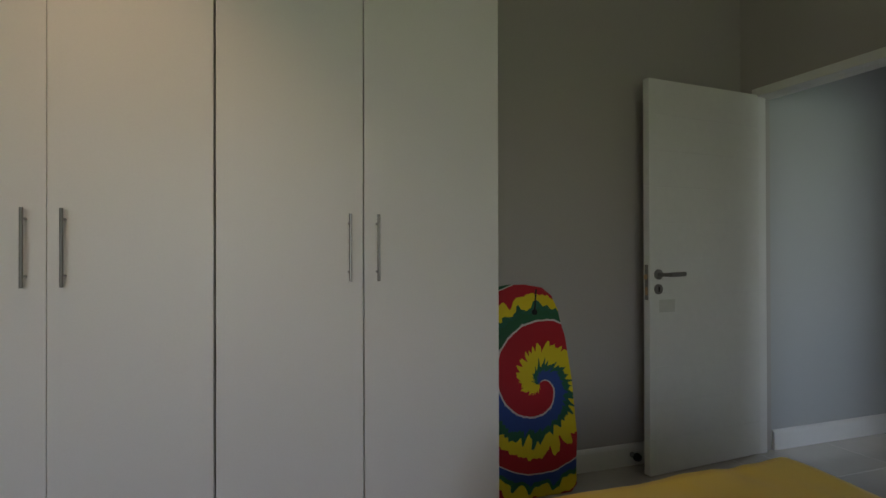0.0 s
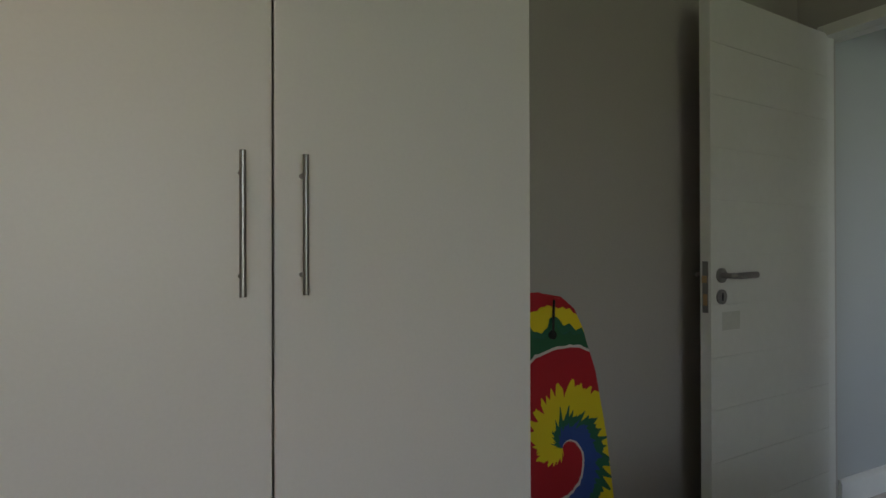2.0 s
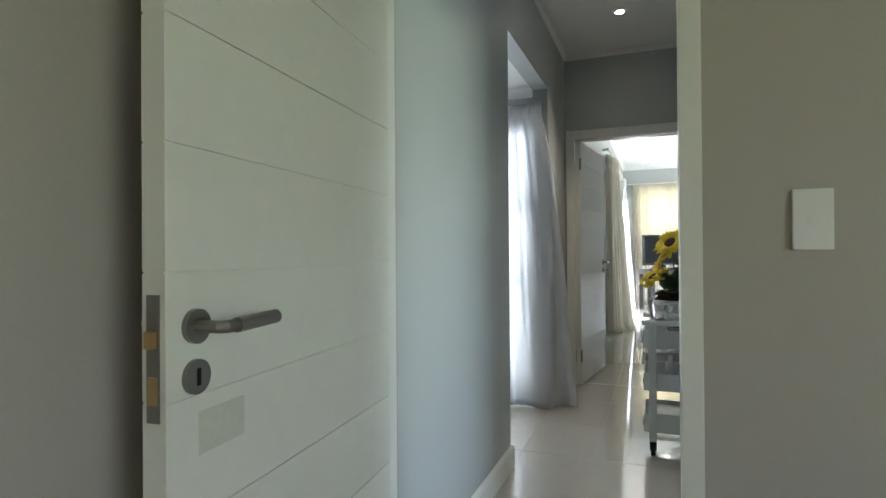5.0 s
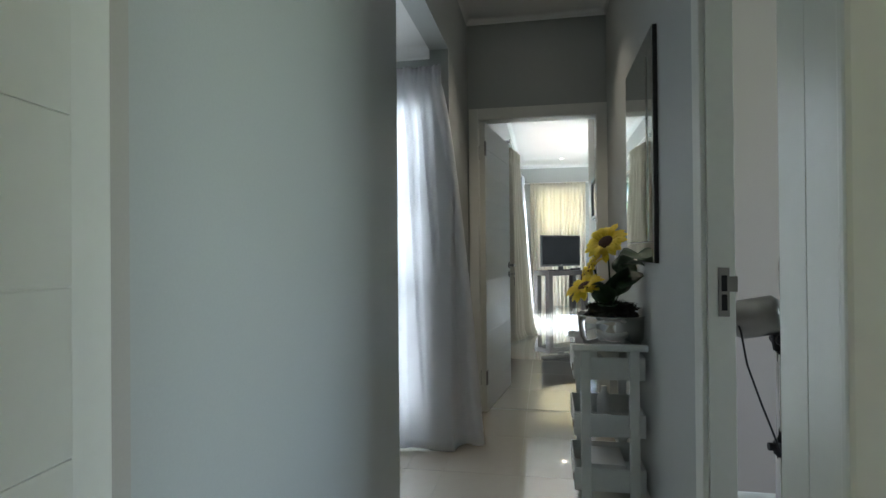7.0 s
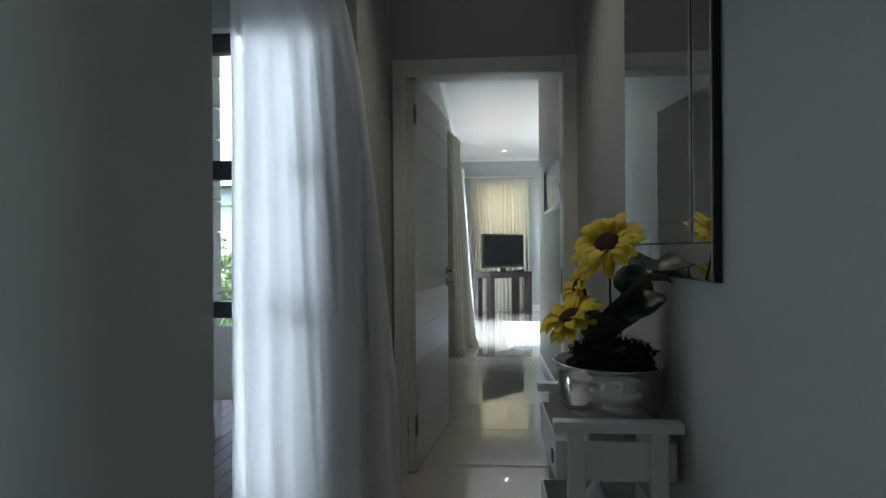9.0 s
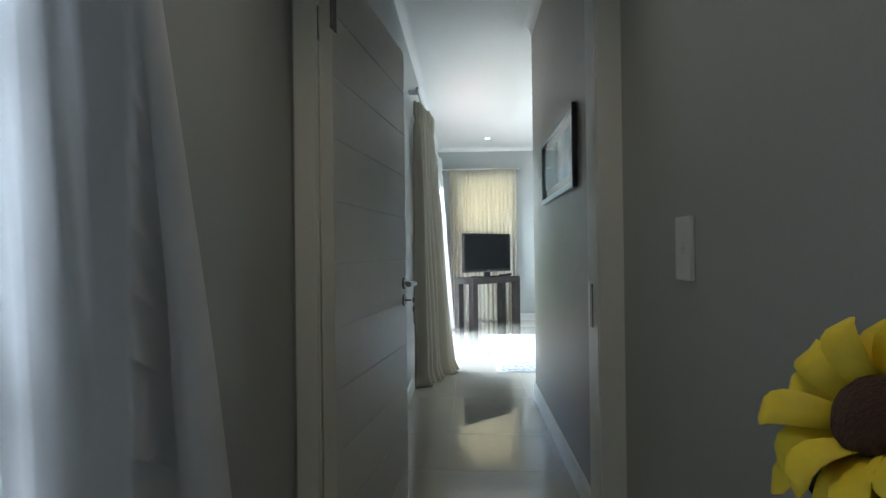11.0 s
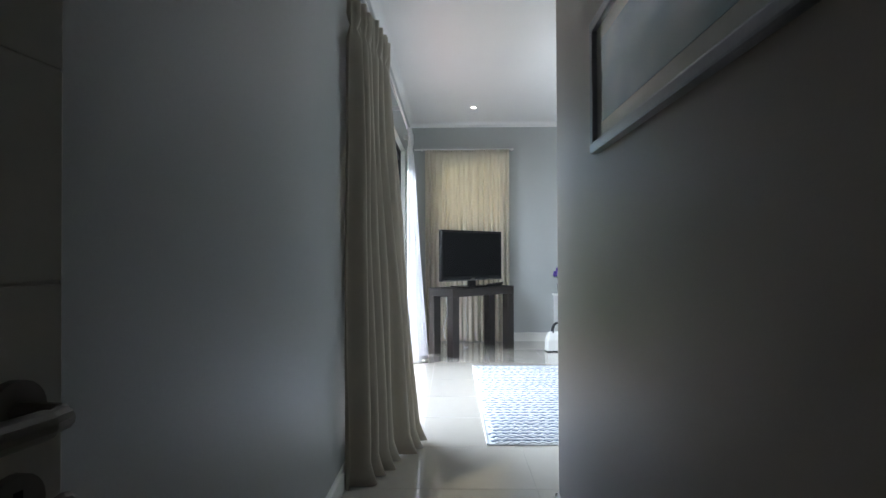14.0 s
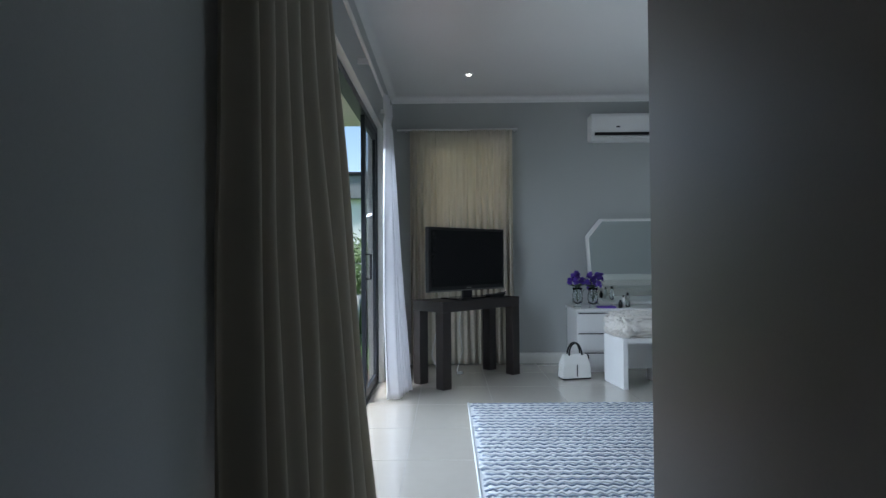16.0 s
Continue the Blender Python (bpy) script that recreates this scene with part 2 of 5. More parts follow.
# hall
setting("wall_hall_north", [((2.84, HN, 0), (4.19, HN + 0.11, TOP)), ((4.19, HN, 2.315), (5.33, HN + 0.11, TOP)), ((5.33, HN, 0), (WALL2[0], HN + 0.11, TOP))], GREEN_WALL, "grey-green painted hall wall with a wide opening", "wall")
setting("wall_hall_south", [((2.84, HS - 0.045, 0), (ROOM3[0], HS, TOP)), ((ROOM3[1], HS - 0.045, 0), (WALL2[0], HS, TOP)), ((ROOM3[0], HS - 0.045, 2.04), (ROOM3[1], HS, TOP))], GREEN_WALL, "grey-green painted hall wall with a doorway", "wall")
setting("wall_hall_end", [((WALL2[0], 1.25, 0), (WALL2[1], D2[0], TOPM)), ((WALL2[0], D2[1], 0), (WALL2[1], HN + 0.11, TOPM)), ((WALL2[0], D2[0], 2.09), (WALL2[1], D2[1], TOPM))], GREEN_WALL, "grey-green end wall round a doorway", "wall")
# side lobby, with its glazed door
setting("wall_lobby_east", [((5.33, HN + 0.11, 2.04), (5.45, 3.9, 2.45)), ((5.33, 3.55, 0), (5.45, 3.9, 2.04)), ((5.33, HN + 0.11, 0), (5.45, HN + 0.13, 2.04))], GREEN_WALL, "grey-green wall above a glazed door", "wall")
setting("wall_lobby_west", [((3.1, HN + 0.11, 0), (3.2, 3.9, 2.45))], GREEN_WALL, "plain grey-green wall", "wall")
setting("wall_lobby_north", [((3.2, 3.8, 0), (5.33, 3.9, 2.45))], GREEN_WALL, "plain grey-green wall", "wall")
setting("ceiling_lobby", [((3.1, HN + 0.11, 2.33), (5.33, 3.8, 2.45))], CEILING, "low white lobby ceiling", "ceiling")
# passage and main bedroom
setting("wall_passage_south", [((WALL2[1], PS - 0.12, 0), (8.935, PS, TOPM))], TAUPE_WALL, "satin warm grey painted passage wall", "wall")
setting("wall_main_west", [((8.815, -2.6, 0), (8.935, PS - 0.12, TOPM))], GREEN_WALL, "plain grey plaster wall", "wall")
SLIDE = (9.95, 13.05)
setting("wall_main_north", [((WALL2[1], PN, 0), (SLIDE[0], PN + 0.14, TOPM)), ((SLIDE[1], PN, 0), (FAR + 0.12, PN + 0.14, TOPM)), ((SLIDE[0], PN, 2.40), (SLIDE[1], PN + 0.14, TOPM))], GREEN_WALL, "blue-grey painted wall with a wide sliding door opening", "wall")
setting("wall_main_far", [((FAR, -2.6, 0), (FAR + 0.12, 1.1, TOPM)), ((FAR, 2.0, 0), (FAR + 0.12, PN, TOPM)), ((FAR, 1.1, 0), (FAR + 0.12, 2.0, 1.5)), ((FAR, 1.1, 2.4), (FAR + 0.12, 2.0, TOPM))], GREEN_WALL, "blue-grey painted far wall with a curtained window", "wall")
setting("wall_main_south", [((8.815, -2.6, 0), (FAR + 0.12, -2.5, TOPM))], GREEN_WALL, "plain blue-grey plaster wall", "wall")
# second bedroom, beyond the side door
setting("wall_second_east", [((4.75, 0.55, 0), (4.87, HS - 0.064, TOP))], PINK_WALL, "pinkish grey painted wall behind the fan", "wall")
setting("wall_second_inner", [((2.84, HS - 0.064, 0), (ROOM3[0], HS - 0.046, TOP)), ((ROOM3[1], HS - 0.064, 0), (4.75, HS - 0.046, TOP)), ((ROOM3[0], HS - 0.064, 2.04), (ROOM3[1], HS - 0.046, TOP))], PINK_WALL, "pinkish grey painted wall", "wall")
setting("wall_second_far", [((6.3, -2.1, 0), (6.4, 1.25, TOP)), ((4.87, 1.15, 0), (6.3, 1.25, TOP))], GREEN_WALL, "blue-grey painted wall", "wall")
setting("wall_second_filler", [((4.87, 1.25, 0), (WALL2[0], HS - 0.046, TOP))], GREEN_WALL, "plain grey plaster wall", "wall")
# Unseen wall; the opening is made up to house the fill lamp.
setting("wall_second_south", [((2.84, -2.1, 0), (3.2, -2.0, TOP)), ((4.8, -2.1, 0), (6.3, -2.0, TOP)), ((3.2, -2.1, 0), (4.8, -2.0, 0.9)), ((3.2, -2.1, 2.1), (4.8, -2.0, TOP))], PINK_WALL, "pinkish grey wall, unseen, with an opening added for the fill lamp", "wall")
# ceilings
setting("ceiling_bedroom", [((-1.82, -2.7, TOP), (2.84, BACK + 0.1, TOP + 0.1))], CEILING, "white painted bedroom ceiling", "ceiling")
setting("ceiling_hall", [((2.84, -2.1, TOP), (WALL2[0], HN + 0.11, TOP + 0.1))], CEILING, "white painted hall ceiling", "ceiling")
setting("ceiling_main", [((WALL2[1], -2.6, TOPM), (FAR + 0.12, PN + 0.14, TOPM + 0.1))], CEILING, "white painted main bedroom ceiling", "ceiling")


def cornice(name, runs, size=0.06):
    """Coved plaster moulding; runs of (start, end, inward normal, ceiling height)."""
    bm = bmesh.new()
    for a, b, nrm, top in runs:
        prof = [(0, 0)] + [(size * (1 - math.cos(q * math.pi / 12)) * 0.9 + 0.006, -size * (1 - math.sin(q * math.pi / 12) * 0.98) - 0.002) for q in range(7)][::-1] + [(0.0, -size - 0.012)]
        ring = []
        for p in (a, b):
            ring.append([bm.verts.new((p[0] + nrm[0] * d, p[1] + nrm[1] * d, top + h)) for d, h in prof])
        for k in range(len(prof)):
            j = (k + 1) % len(prof)
            bm.faces.new((ring[0][k], ring[0][j], ring[1][j], ring[1][k]))
        bm.faces.new(ring[0])
        bm.faces.new(list(reversed(ring[1])))
    return tagged(mesh_object(name, bm, CEILING), "white coved plaster cornice", "cornice", kind="structure")


cornice("trim_cornice_main", [((WALL2[1], PN), (FAR, PN), (0, -1), TOPM), ((FAR, PN), (FAR, -2.5), (-1, 0), TOPM), ((WALL2[1], PS), (8.935, PS), (0, 1), TOPM)])
cornice("trim_cornice_hall", [((2.84, HN), (WALL2[0], HN), (0, -1), TOP), ((WALL2[0], HN), (WALL2[0], HS), (-1, 0), TOP), ((2.84, HS), (WALL2[0], HS), (0, 1), TOP)], 0.03)
cornice("trim_cornice_lobby", [((5.33, HN + 0.11), (5.33, 3.8), (-1, 0), 2.33)], 0.055)


def skirting(name, runs, label="white painted skirting board"):
    """Runs of (start, end, inward normal)."""
    bm = bmesh.new()
    prof = [(0, 0), (0.016, 0), (0.016, 0.095), (0.012, 0.105), (0.006, 0.112), (0, 0.115)]
    for a, b, nrm in runs:
        ring = [[bm.verts.new((p[0] + nrm[0] * d, p[1] + nrm[1] * d, h)) for d, h in prof] for p in (a, b)]
        for k in range(len(prof)):
            j = (k + 1) % len(prof)
            bm.faces.new((ring[0][k], ring[0][j], ring[1][j], ring[1][k]))
        bm.faces.new(ring[0])
        bm.faces.new(list(reversed(ring[1])))
    return tagged(mesh_object(name, bm, TRIM), label, "skirting board", kind="structure")


skirting("baseboard_bedroom", [((0.92, BACK), (EAST, BACK), (0, -1)), ((EAST, -2.6), (EAST, 1.53), (-1, 0))])
skirting("baseboard_hall", [((2.845, HN), (4.19, HN), (0, -1)), ((4.19, HN - 0.016), (4.19, HN + 0.11), (1, 0)), ((5.33, HN), (6.04, HN), (0, -1)), ((3.86, HS), (WALL2[0], HS), (0, 1)), ((2.84, HS), (2.93, HS), (0, 1))])
skirting("baseboard_main", [((6.31, PN), (SLIDE[0], PN), (0, -1)), ((6.31, PS), (8.935, PS), (0, 1)), ((FAR, PN), (FAR, -2.5), (-1, 0)), ((8.935, PS + 0.016), (8.935, -2.5), (1, 0))])
skirting("baseboard_second", [((4.75, 0.55), (4.75, 1.29), (-1, 0))])


# ---- doors ----
def door_case(name, x0, x1, y0, y1, top, faces, label, wide=0.062, thin=0.024):
    """Lining and architraves of a doorway in a wall that faces x."""
    ob = tagged(new(name), label, "door frame", kind="structure")
    bm = bmesh.new()
    for lo, hi in (((x0, y0 - 0.001, 0), (x1, y0 + thin, top)), ((x0, y1 - thin, 0), (x1, y1 + 0.001, top)), ((x0, y0 + thin, top - thin), (x1, y1 - thin, top + 0.001))):
        box(bm, lo, hi, bevel=0.002)
    part("lining", bm, TRIM, ob)
    for x, out in faces:
        a, b = (x - 0.016, x - 0.0005) if out < 0 else (x + 0.0005, x + 0.016)
        for lo, hi in (((a, y0 - wide, 0), (b, y0 + 0.014, top + wide)), ((a, y1 - 0.014, 0), (b, y1 + (0.052 if y1 + 0.062 < 2.44 else 0.013), top + wide)), ((a, y0 + 0.0145, top - 0.014), (b, y1 - 0.0145, top + wide))):
            part("architrave", cube(lo, hi, 0.005), TRIM, ob)
    return ob


door_case("door_frame_1", EAST - 0.002, 2.78, D1[0], 2.387, 2.035, [(EAST, -1)], "white painted bedroom door frame", 0.034, 0.012)
bm = cube((2.7802, D1[0] - 0.001, 0), (2.842, D1[0] + 0.012, 2.035), 0.001)
box(bm, (2.7802, D1[0] + 0.012, 2.022), (2.842, 2.398, 2.036))
tagged(mesh_object("trim_bedroom_lining", bm, TRIM), "white painted door lining", "door lining", kind="structure")
case2 = door_case("door_frame_2", WALL2[0] - 0.002, WALL2[1] + 0.002, D2[0], D2[1], 2.095, [(WALL2[0], -1), (WALL2[1], 1)], "white painted door frame at the end of the hall", 0.064, 0.016)
# strike plate of the second frame
bm = cube((6.165, D2[0] + 0.016, 0.935), (6.19, D2[0] + 0.020, 1.065), 0.001)
part("strike_plate", bm, STEEL, case2)
for z in (0.20, 1.80):
    hp = part("hinge_plate", cube((6.112, D2[1] - 0.0195, z), (6.135, D2[1] - 0.016, z + 0.1), 0.001), STEEL, case2)
    part("hinge_inset", cube((6.118, D2[1] - 0.0205, z + 0.02), (6.129, D2[1] - 0.0192, z + 0.08)), TRIM, hp)

# side doorway of the second bedroom
case3 = tagged(new("door_frame_3"), "white painted side door frame with a steel strike plate", "door frame", kind="structure")
bm = bmesh.new()
box(bm, (ROOM3[1] - 0.024, HS - 0.066, 0), (ROOM3[1] + 0.001, HS + 0.002, 2.04), bevel=0.002)
box(bm, (ROOM3[0] - 0.001, HS - 0.066, 0), (ROOM3[0] + 0.024, HS + 0.002, 2.04), bevel=0.002)
box(bm, (ROOM3[0] + 0.024, HS - 0.066, 2.016), (ROOM3[1] - 0.024, HS + 0.002, 2.041), bevel=0.002)
part("lining", bm, TRIM, case3)
for lo, hi in (((ROOM3[1] - 0.014, HS + 0.0005, 0), (ROOM3[1] + 0.062, HS + 0.016, 2.10)), ((ROOM3[0] - 0.062, HS + 0.0005, 0), (ROOM3[0] + 0.014, HS + 0.016, 2.10)), ((ROOM3[0] + 0.0145, HS + 0.0005, 2.026), (ROOM3[1] - 0.0145, HS + 0.016, 2.10))):
    part("architrave", cube(lo, hi, 0.005), TRIM, case3)
sp = part("strike_plate", cube((ROOM3[1] - 0.0285, HS - 0.050, 0.970), (ROOM3[1] - 0.024, HS - 0.023, 1.098), 0.001), STEEL, case3)
for z in (0.986, 1.036):
    part("slot", cube((ROOM3[1] - 0.0295, HS - 0.044, z), (ROOM3[1] - 0.0283, HS - 0.030, z + 0.042)), BLACK, sp)
part("lip", cube((ROOM3[1] - 0.0283, HS - 0.070, 1.035), (ROOM3[1] - 0.026, HS - 0.050, 1.075), 0.001), STEEL, sp)


def lever_set(parent, x, y_face, z, side, reach, key=False):
    """Lever, round rose and key rose on one face; side: the way out of the face along y, reach: the way the lever points along x."""
    bm = bmesh.new()
    disc_y(bm, (x, y_face, z), 0.026, side * 0.009)
    rose = part("rose", bm, STEEL, parent, smooth=False)
    bm = bmesh.new()
    tube(bm, [(x, y_face + side * 0.008, z), (x, y_face + side * 0.045, z), (x + reach * 0.006, y_face + side * 0.053, z), (x + reach * 0.03, y_face + side * 0.056, z)], 0.0095, 12)
    tube(bm, [(x + reach * 0.024, y_face + side * 0.056, z), (x + reach * 0.128, y_face + side * 0.054, z + 0.002)], 0.0115, 14)
    part("lever", bm, STEEL, parent)
    bm = bmesh.new()
    disc_y(bm, (x, y_face, z - 0.075), 0.026, side * 0.008)
    kr = part("key_rose", bm, STEEL, parent)
    part("keyhole", cube((x - 0.004, y_face + side * 0.0078, z - 0.088), (x + 0.004, y_face + side * 0.0088, z - 0.062)), BLACK, kr)
    if key:
        bm = bmesh.new()
        tube(bm, [(x, y_face + side * 0.006, z - 0.075), (x, y_face + side * 0.035, z - 0.075)], 0.004, 8)
        tube(bm, [(x + 0.012 * math.cos(q), y_face + side * 0.047, z - 0.075 + 0.011 * math.sin(q)) for q in [i * math.pi / 6 for i in range(12)]], 0.004, 8, True)
        ka = part("key", bm, STEEL, parent)
        bm = bmesh.new()
        tube(bm, [(x + 0.012 * math.cos(q), y_face + side * 0.047, z - 0.113 + 0.013 * math.sin(q)) for q in [i * math.pi / 6 for i in range(12)]], 0.004, 8, True)
        tube(bm, [(x, y_face + side * 0.047, z - 0.126), (x, y_face + side * 0.047, z - 0.178)], 0.0035, 8)
        box(bm, (x, y_face + side * 0.047 - 0.0015, z - 0.178), (x + 0.014, y_face + side * 0.047 + 0.0015, z - 0.166))
        part("hanging_key", bm, STEEL, ka)


def door_leaf(name, width, height, m, label, lever_at, reach, hinge_side, key):
    """A leaf of horizontal boards with fine grooves, its hinge at x = 0, running along x, faces at y = -0.02 and 0.02."""
    ob = tagged(new(name), label, "door", kind="structure")
    ob.matrix_world = m
    part("core", cube((0.002, -0.0175, 0.008), (width, 0.0175, height)), DOOR, ob)
    for y0, y1 in ((-0.0205, -0.017), (0.017, 0.0205)):
        n = 11
        for i in range(n):
            a, b = 0.006 + (height - 0.006) * i / n, 0.006 + (height - 0.006) * (i + 1) / n
            part("board", cube((0.0, y0, a + 0.0012), (width + 0.0006, y1, b - 0.0012), 0.0014), DOOR, ob)
    lever_set(ob, lever_at, -0.0205, 1.03, -1, reach, key)
    lever_set(ob, lever_at, 0.0205, 1.03, 1, reach, False)
    fp = part("lock_plate", cube((width + 0.0006, -0.011, 0.90), (width + 0.0026, 0.011, 1.08), 0.0005), STEEL, ob)
    part("latch", cube((width + 0.0026, -0.007, 1.005), (width + 0.0125, 0.007, 1.03), 0.002), BRASS, fp)
    part("bolt", cube((width + 0.0024, -0.008, 0.925), (width + 0.0035, 0.008, 0.965)), BRASS, fp)
    for z in (0.20, height - 0.24):
        bm = bmesh.new()
        tube(bm, [(-0.006, hinge_side * 0.023, z), (-0.006, hinge_side * 0.023, z + 0.1)], 0.006, 10)
        box(bm, (0.0, hinge_side * 0.0205, z), (0.034, hinge_side * 0.0225, z + 0.1))
        part("hinge", bm, STEEL, ob)
    return ob


def frame_from(p, q):
    """A pose at p whose x axis points to q, level."""
    return pose(p[0], p[1], 0, 0, 0, math.degrees(math.atan2(q[1] - p[1], q[0] - p[0])))


leaf1 = door_leaf("door_1", 0.805, 2.032, frame_from((2.712, 2.385), (1.908, 2.325)), "open white boarded bedroom door with a steel lever", 0.75, -1, -1, False)
leaf2 = door_leaf("door_2", 0.88, 2.07, frame_from((6.12, 2.297), (6.99, 2.182)), "open white boarded door with a key hanging in its lock", 0.83, -1, -1, True)

part("tape_mark", cube((0.635, 0.0206, 0.835), (0.742, 0.0211, 0.90)), material("old_tape_residue", (0.56, 0.56, 0.50), 0.6, vary=0.06, grain=80, stain=12), leaf1, "faint grey rectangle of tape residue")

# stop on the skirting behind the first door
stop = thing("door_stop", "small steel and rubber door stop on the skirting", "door stop")
bm = bmesh.new()
tube(bm, [(1.93, BACK - 0.016, 0.06), (1.93, BACK - 0.055, 0.06)], 0.015, 16)
part("body", bm, STEEL, stop)
bm = bmesh.new()
tube(bm, [(1.93, BACK - 0.055, 0.06), (1.93, BACK - 0.075, 0.06)], [0.022, 0.018], 16)
part("rubber_foot", bm, BLACK, stop)


def light_switch(x, y, z, nrm, label, width=0.076, height=0.13):
    """A flat plate on a wall with one small rocker; nrm is the way into the room."""
    rz = math.degrees(math.atan2(nrm[0], -nrm[1]))
    ob = thing("light_switch", label, "light switch", at=pose(x, y, z, 0, 0, rz))
    part("plate", cube((-width / 2, -0.011, -height / 2), (width / 2, 0, height / 2), 0.004), WHITE_PLASTIC, ob)
    bm = bmesh.new()
    disc_y(bm, (0, -0.0105, 0), 0.0135, -0.0015, 28)
    ring = part("bezel", bm, CART, ob)
    part("rocker", cube((-0.009, -0.0155, -0.0045), (0.009, -0.0118, 0.0045), 0.0015), WHITE_PLASTIC, ring)
    return ob


light_switch(EAST, 1.358, 1.202, (-1, 0), "white plastic light switch beside the bedroom door")
light_switch(5.637, HS, 1.166, (0, 1), "white plastic light switch in the hall")
light_switch(6.765, PS, 1.19, (0, 1), "white plastic light switch in the passage")


# ---- wardrobe and board ----
def bar_handle(parent, x, y, z0, z1):
    bm = bmesh.new()
    tube(bm, [(x, y - 0.035, z0), (x, y - 0.035, z1)], 0.0054, 14)
    for z in (z0 + 0.033, z1 - 0.033):
        tube(bm, [(x, y - 0.035, z), (x, y, z)], 0.0045, 10)
    part("handle", bm, STEEL, parent, "brushed steel bar handle")


WF = 1.972
for x0, xm, x1, note in ((-1.08, -0.583, -0.114, "left"), (-0.110, 0.384, 0.918, "right")):
    unit = thing("wardrobe", "tall white two-door wardrobe with steel bar handles", "wardrobe", "built-in wardrobes")
    for kind, lo, hi in (
        ("side_panel", (x0, WF + 0.02, 0.0), (x0 + 0.018, BACK - 0.002, 2.62)),
        ("side_panel", (x1 - 0.018, WF + 0.02, 0.0), (x1, BACK - 0.002, 2.62)),
        ("top_panel", (x0 + 0.018, WF + 0.02, 2.60), (x1 - 0.018, BACK - 0.002, 2.62)),
        ("bottom_panel", (x0 + 0.018, WF + 0.06, 0.0), (x1 - 0.018, BACK - 0.002, 0.08)),
        ("back_panel", (x0 + 0.018, BACK - 0.02, 0.081), (x1 - 0.018, BACK - 0.002, 2.599)),
    ):
        part(kind, cube(lo, hi, 0.0015), WARDROBE, unit)
    part("plinth", cube((x0 + 0.001, WF + 0.03, 0), (x1 - 0.001, WF + 0.058, 0.075)), WARDROBE, unit)
    for a, b, hx in ((x0, xm, xm - 0.053), (xm, x1, xm + 0.048)):
        leaf = part("door", cube((a + (0.0007 if a == -0.583 else 0.002), WF, 0.085), (b - (0.0007 if b == -0.583 else 0.002), WF + 0.018, 2.615), 0.003), WARDROBE, unit)
        bar_handle(leaf, hx, WF, 1.045, 1.283)

BRD = (0.62, 1.475, 0.93)    # left, right, height
board = thing("bodyboard", "tie-dye spiral foam bodyboard leaning on the wall", "bodyboard")
board.matrix_world = pose(1.225, 2.29, 0.0, -8.5, 0, 0) @ Matrix.Diagonal((1.04, 1, 1.05, 1))


